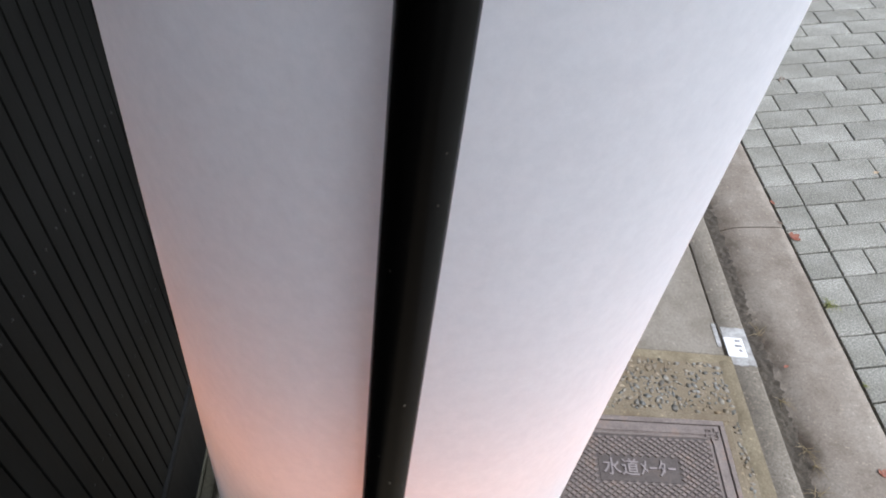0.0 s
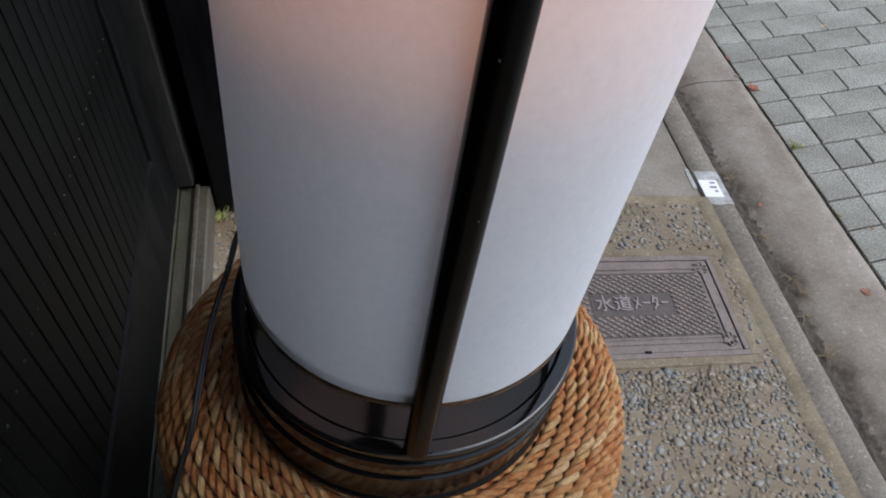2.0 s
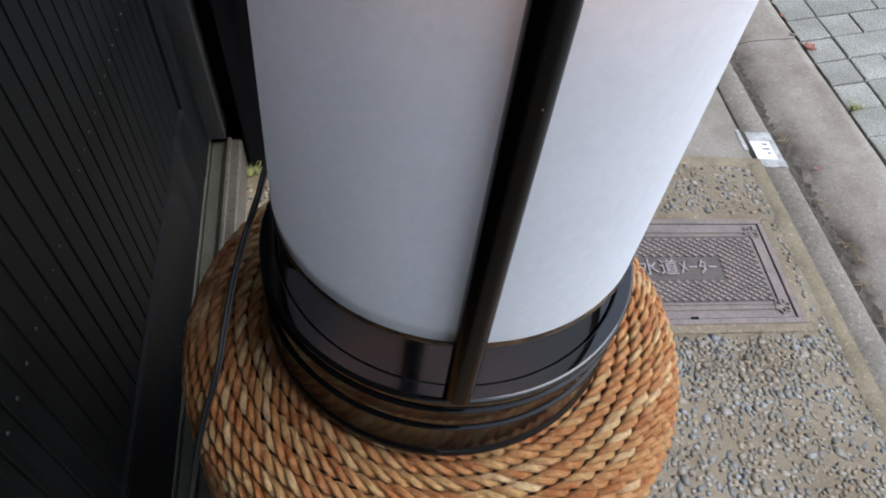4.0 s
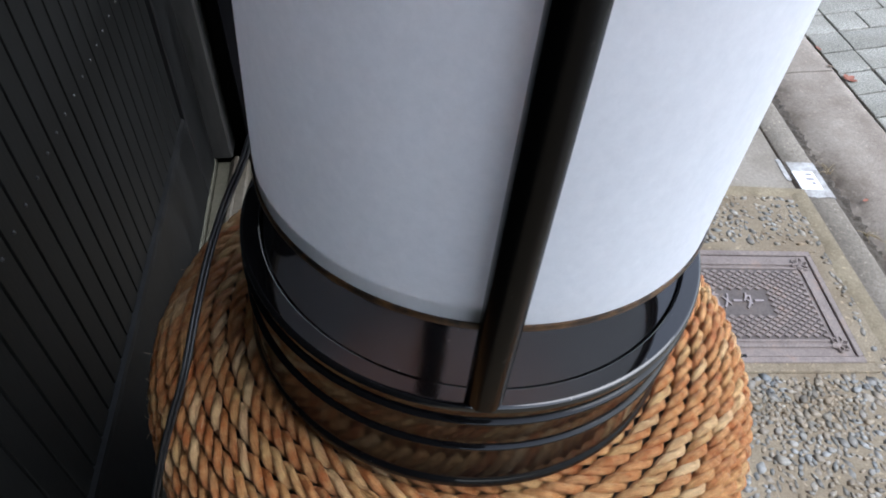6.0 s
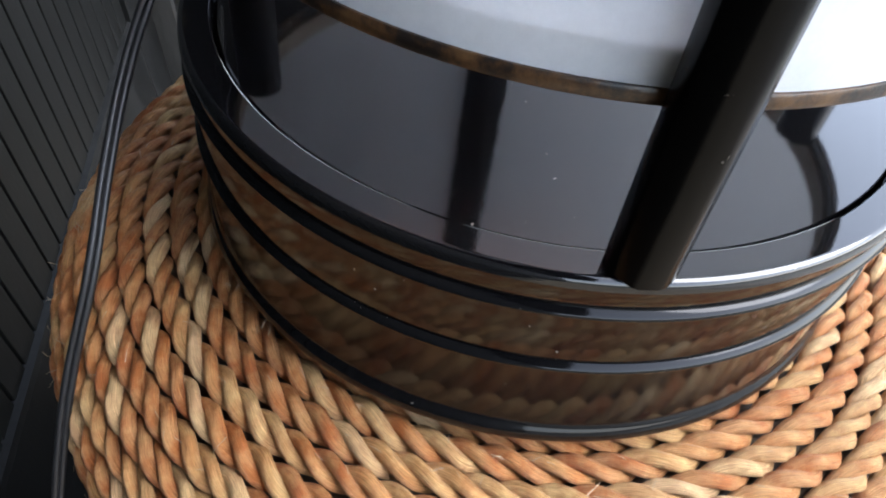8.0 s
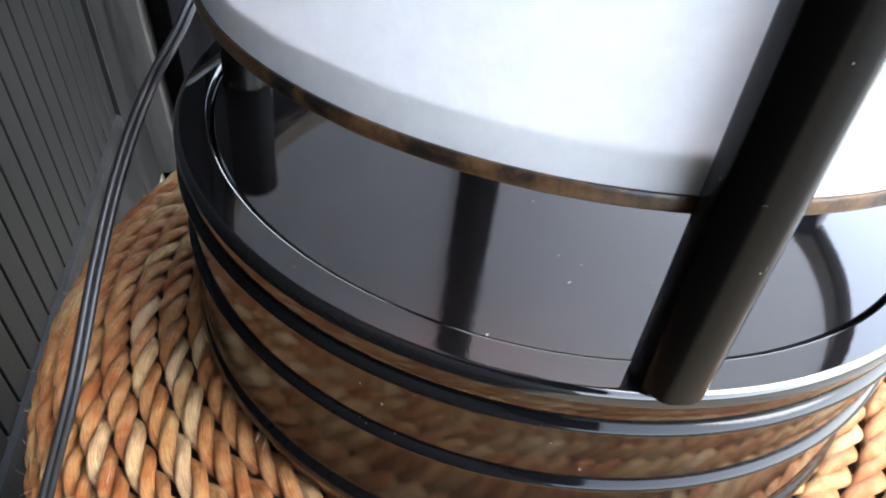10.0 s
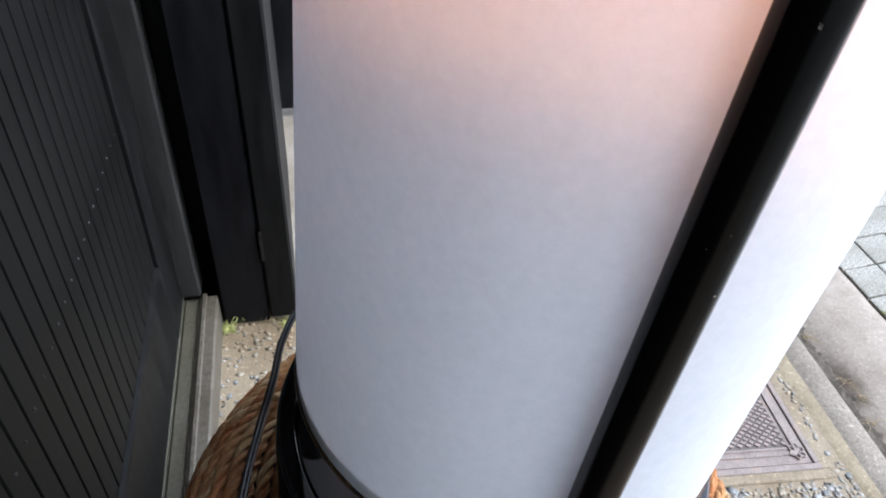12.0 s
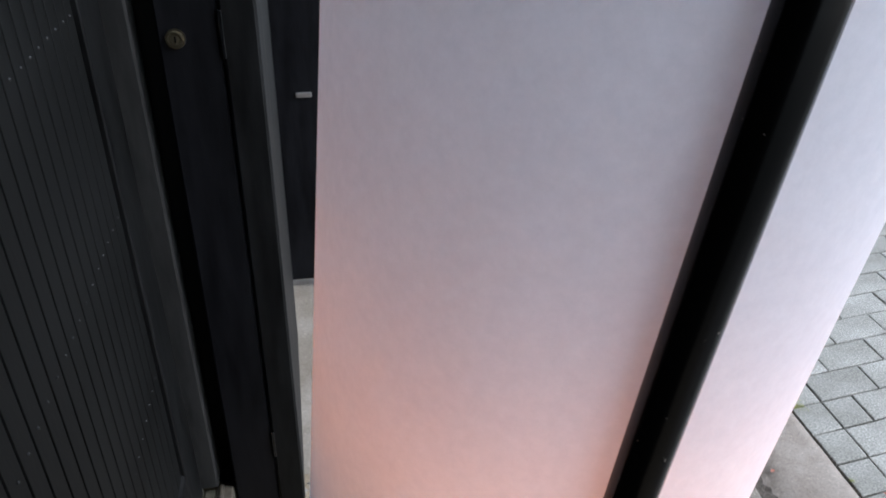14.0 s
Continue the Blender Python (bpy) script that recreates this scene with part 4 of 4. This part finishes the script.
def paver_mesh(length, width, seed):
    rnd = random.Random(seed)
    bm = box(-length / 2 + 0.002, length / 2 - 0.002, -width / 2 + 0.002, width / 2 - 0.002, -0.06, 0.0, 0.0)
    top = [e for e in bm.edges if all(v.co.z > -0.001 for v in e.verts)]
    bmesh.ops.bevel(bm, geom=top, offset=0.0045, segments=2, affect="EDGES", profile=0.6)
    for v in bm.verts:
        v.co += Vector((rnd.uniform(-1, 1), rnd.uniform(-1, 1), rnd.uniform(-0.5, 0.5))) * 0.0006
    me = from_bm("paver", bm)
    me.transform(ASKEW)
    me.materials.append(PAVER)
    return me


LONG, HALF = [paver_mesh(BL, BW, k) for k in range(4)], [paver_mesh(BL / 2, BW, k + 9) for k in range(4)]
prnd = random.Random(12)


def bond(i, j):
    """Distance from the gutter and length of block i in course j."""
    if i == 0:
        return 0.003 + BL / 4, BL / 2
    first = 0.003 + BL / 2
    if j % 2 == 0 and i == 1:
        return first + BL / 4, BL / 2
    return first + BL * (i - 0.5) - (0 if j % 2 else BL / 2), BL


for j in range(42):
    for i in range(7):
        du, long = bond(i, j)
        g = road_point(du, (j - 12.5) * BW) + Vector((0, 0, prnd.uniform(-0.0015, 0.0015)))
        ob = part("paver", (LONG if long == BL else HALF)[prnd.randrange(4)], PAVER, road, at=g)
        half_turn = prnd.random() < 0.5
        ob.rotation_euler = (prnd.uniform(-0.006, 0.006), (RISE if half_turn else -RISE) + prnd.uniform(-0.006, 0.006), STREET + prnd.uniform(-0.006, 0.006) + (math.pi if half_turn else 0))

FAR_PAVER = paver_stone("far_paver_concrete", True)
fv, ff = [], []
for j in range(-28, 78):
    for i in range(13):
        if 0 <= j < 42 and i < 7:
            continue
        du, long = bond(i, j)
        v, st = (j - 12.5) * BW, len(fv)
        for sh, z in ((0.0, -0.06), (0.0, -0.005), (0.0045, 0.0)):
            for a, b in ((-1, -1), (1, -1), (1, 1), (-1, 1)):
                g = road_point(du + a * (long / 2 - 0.002 - sh), v + b * (BW / 2 - 0.002 - sh))
                fv.append((g.x, g.y, g.z + z + 0.0012 * math.sin(12.9 * i + 78.2 * j)))
        ff += [(st + r + k, st + r + (k + 1) % 4, st + r + 4 + (k + 1) % 4, st + r + 4 + k) for r in (0, 4) for k in range(4)] + [(st + 8, st + 9, st + 10, st + 11)]
tagged(part("far_pavers", mesh_of("far_pavers", fv, ff), FAR_PAVER, road), kind="stuff")

# the leaning ground takes its stools and lanterns with it
for ob in LEANING:
    ob.matrix_world = LEAN_TO_STREET @ Matrix.Translation(ob.location)
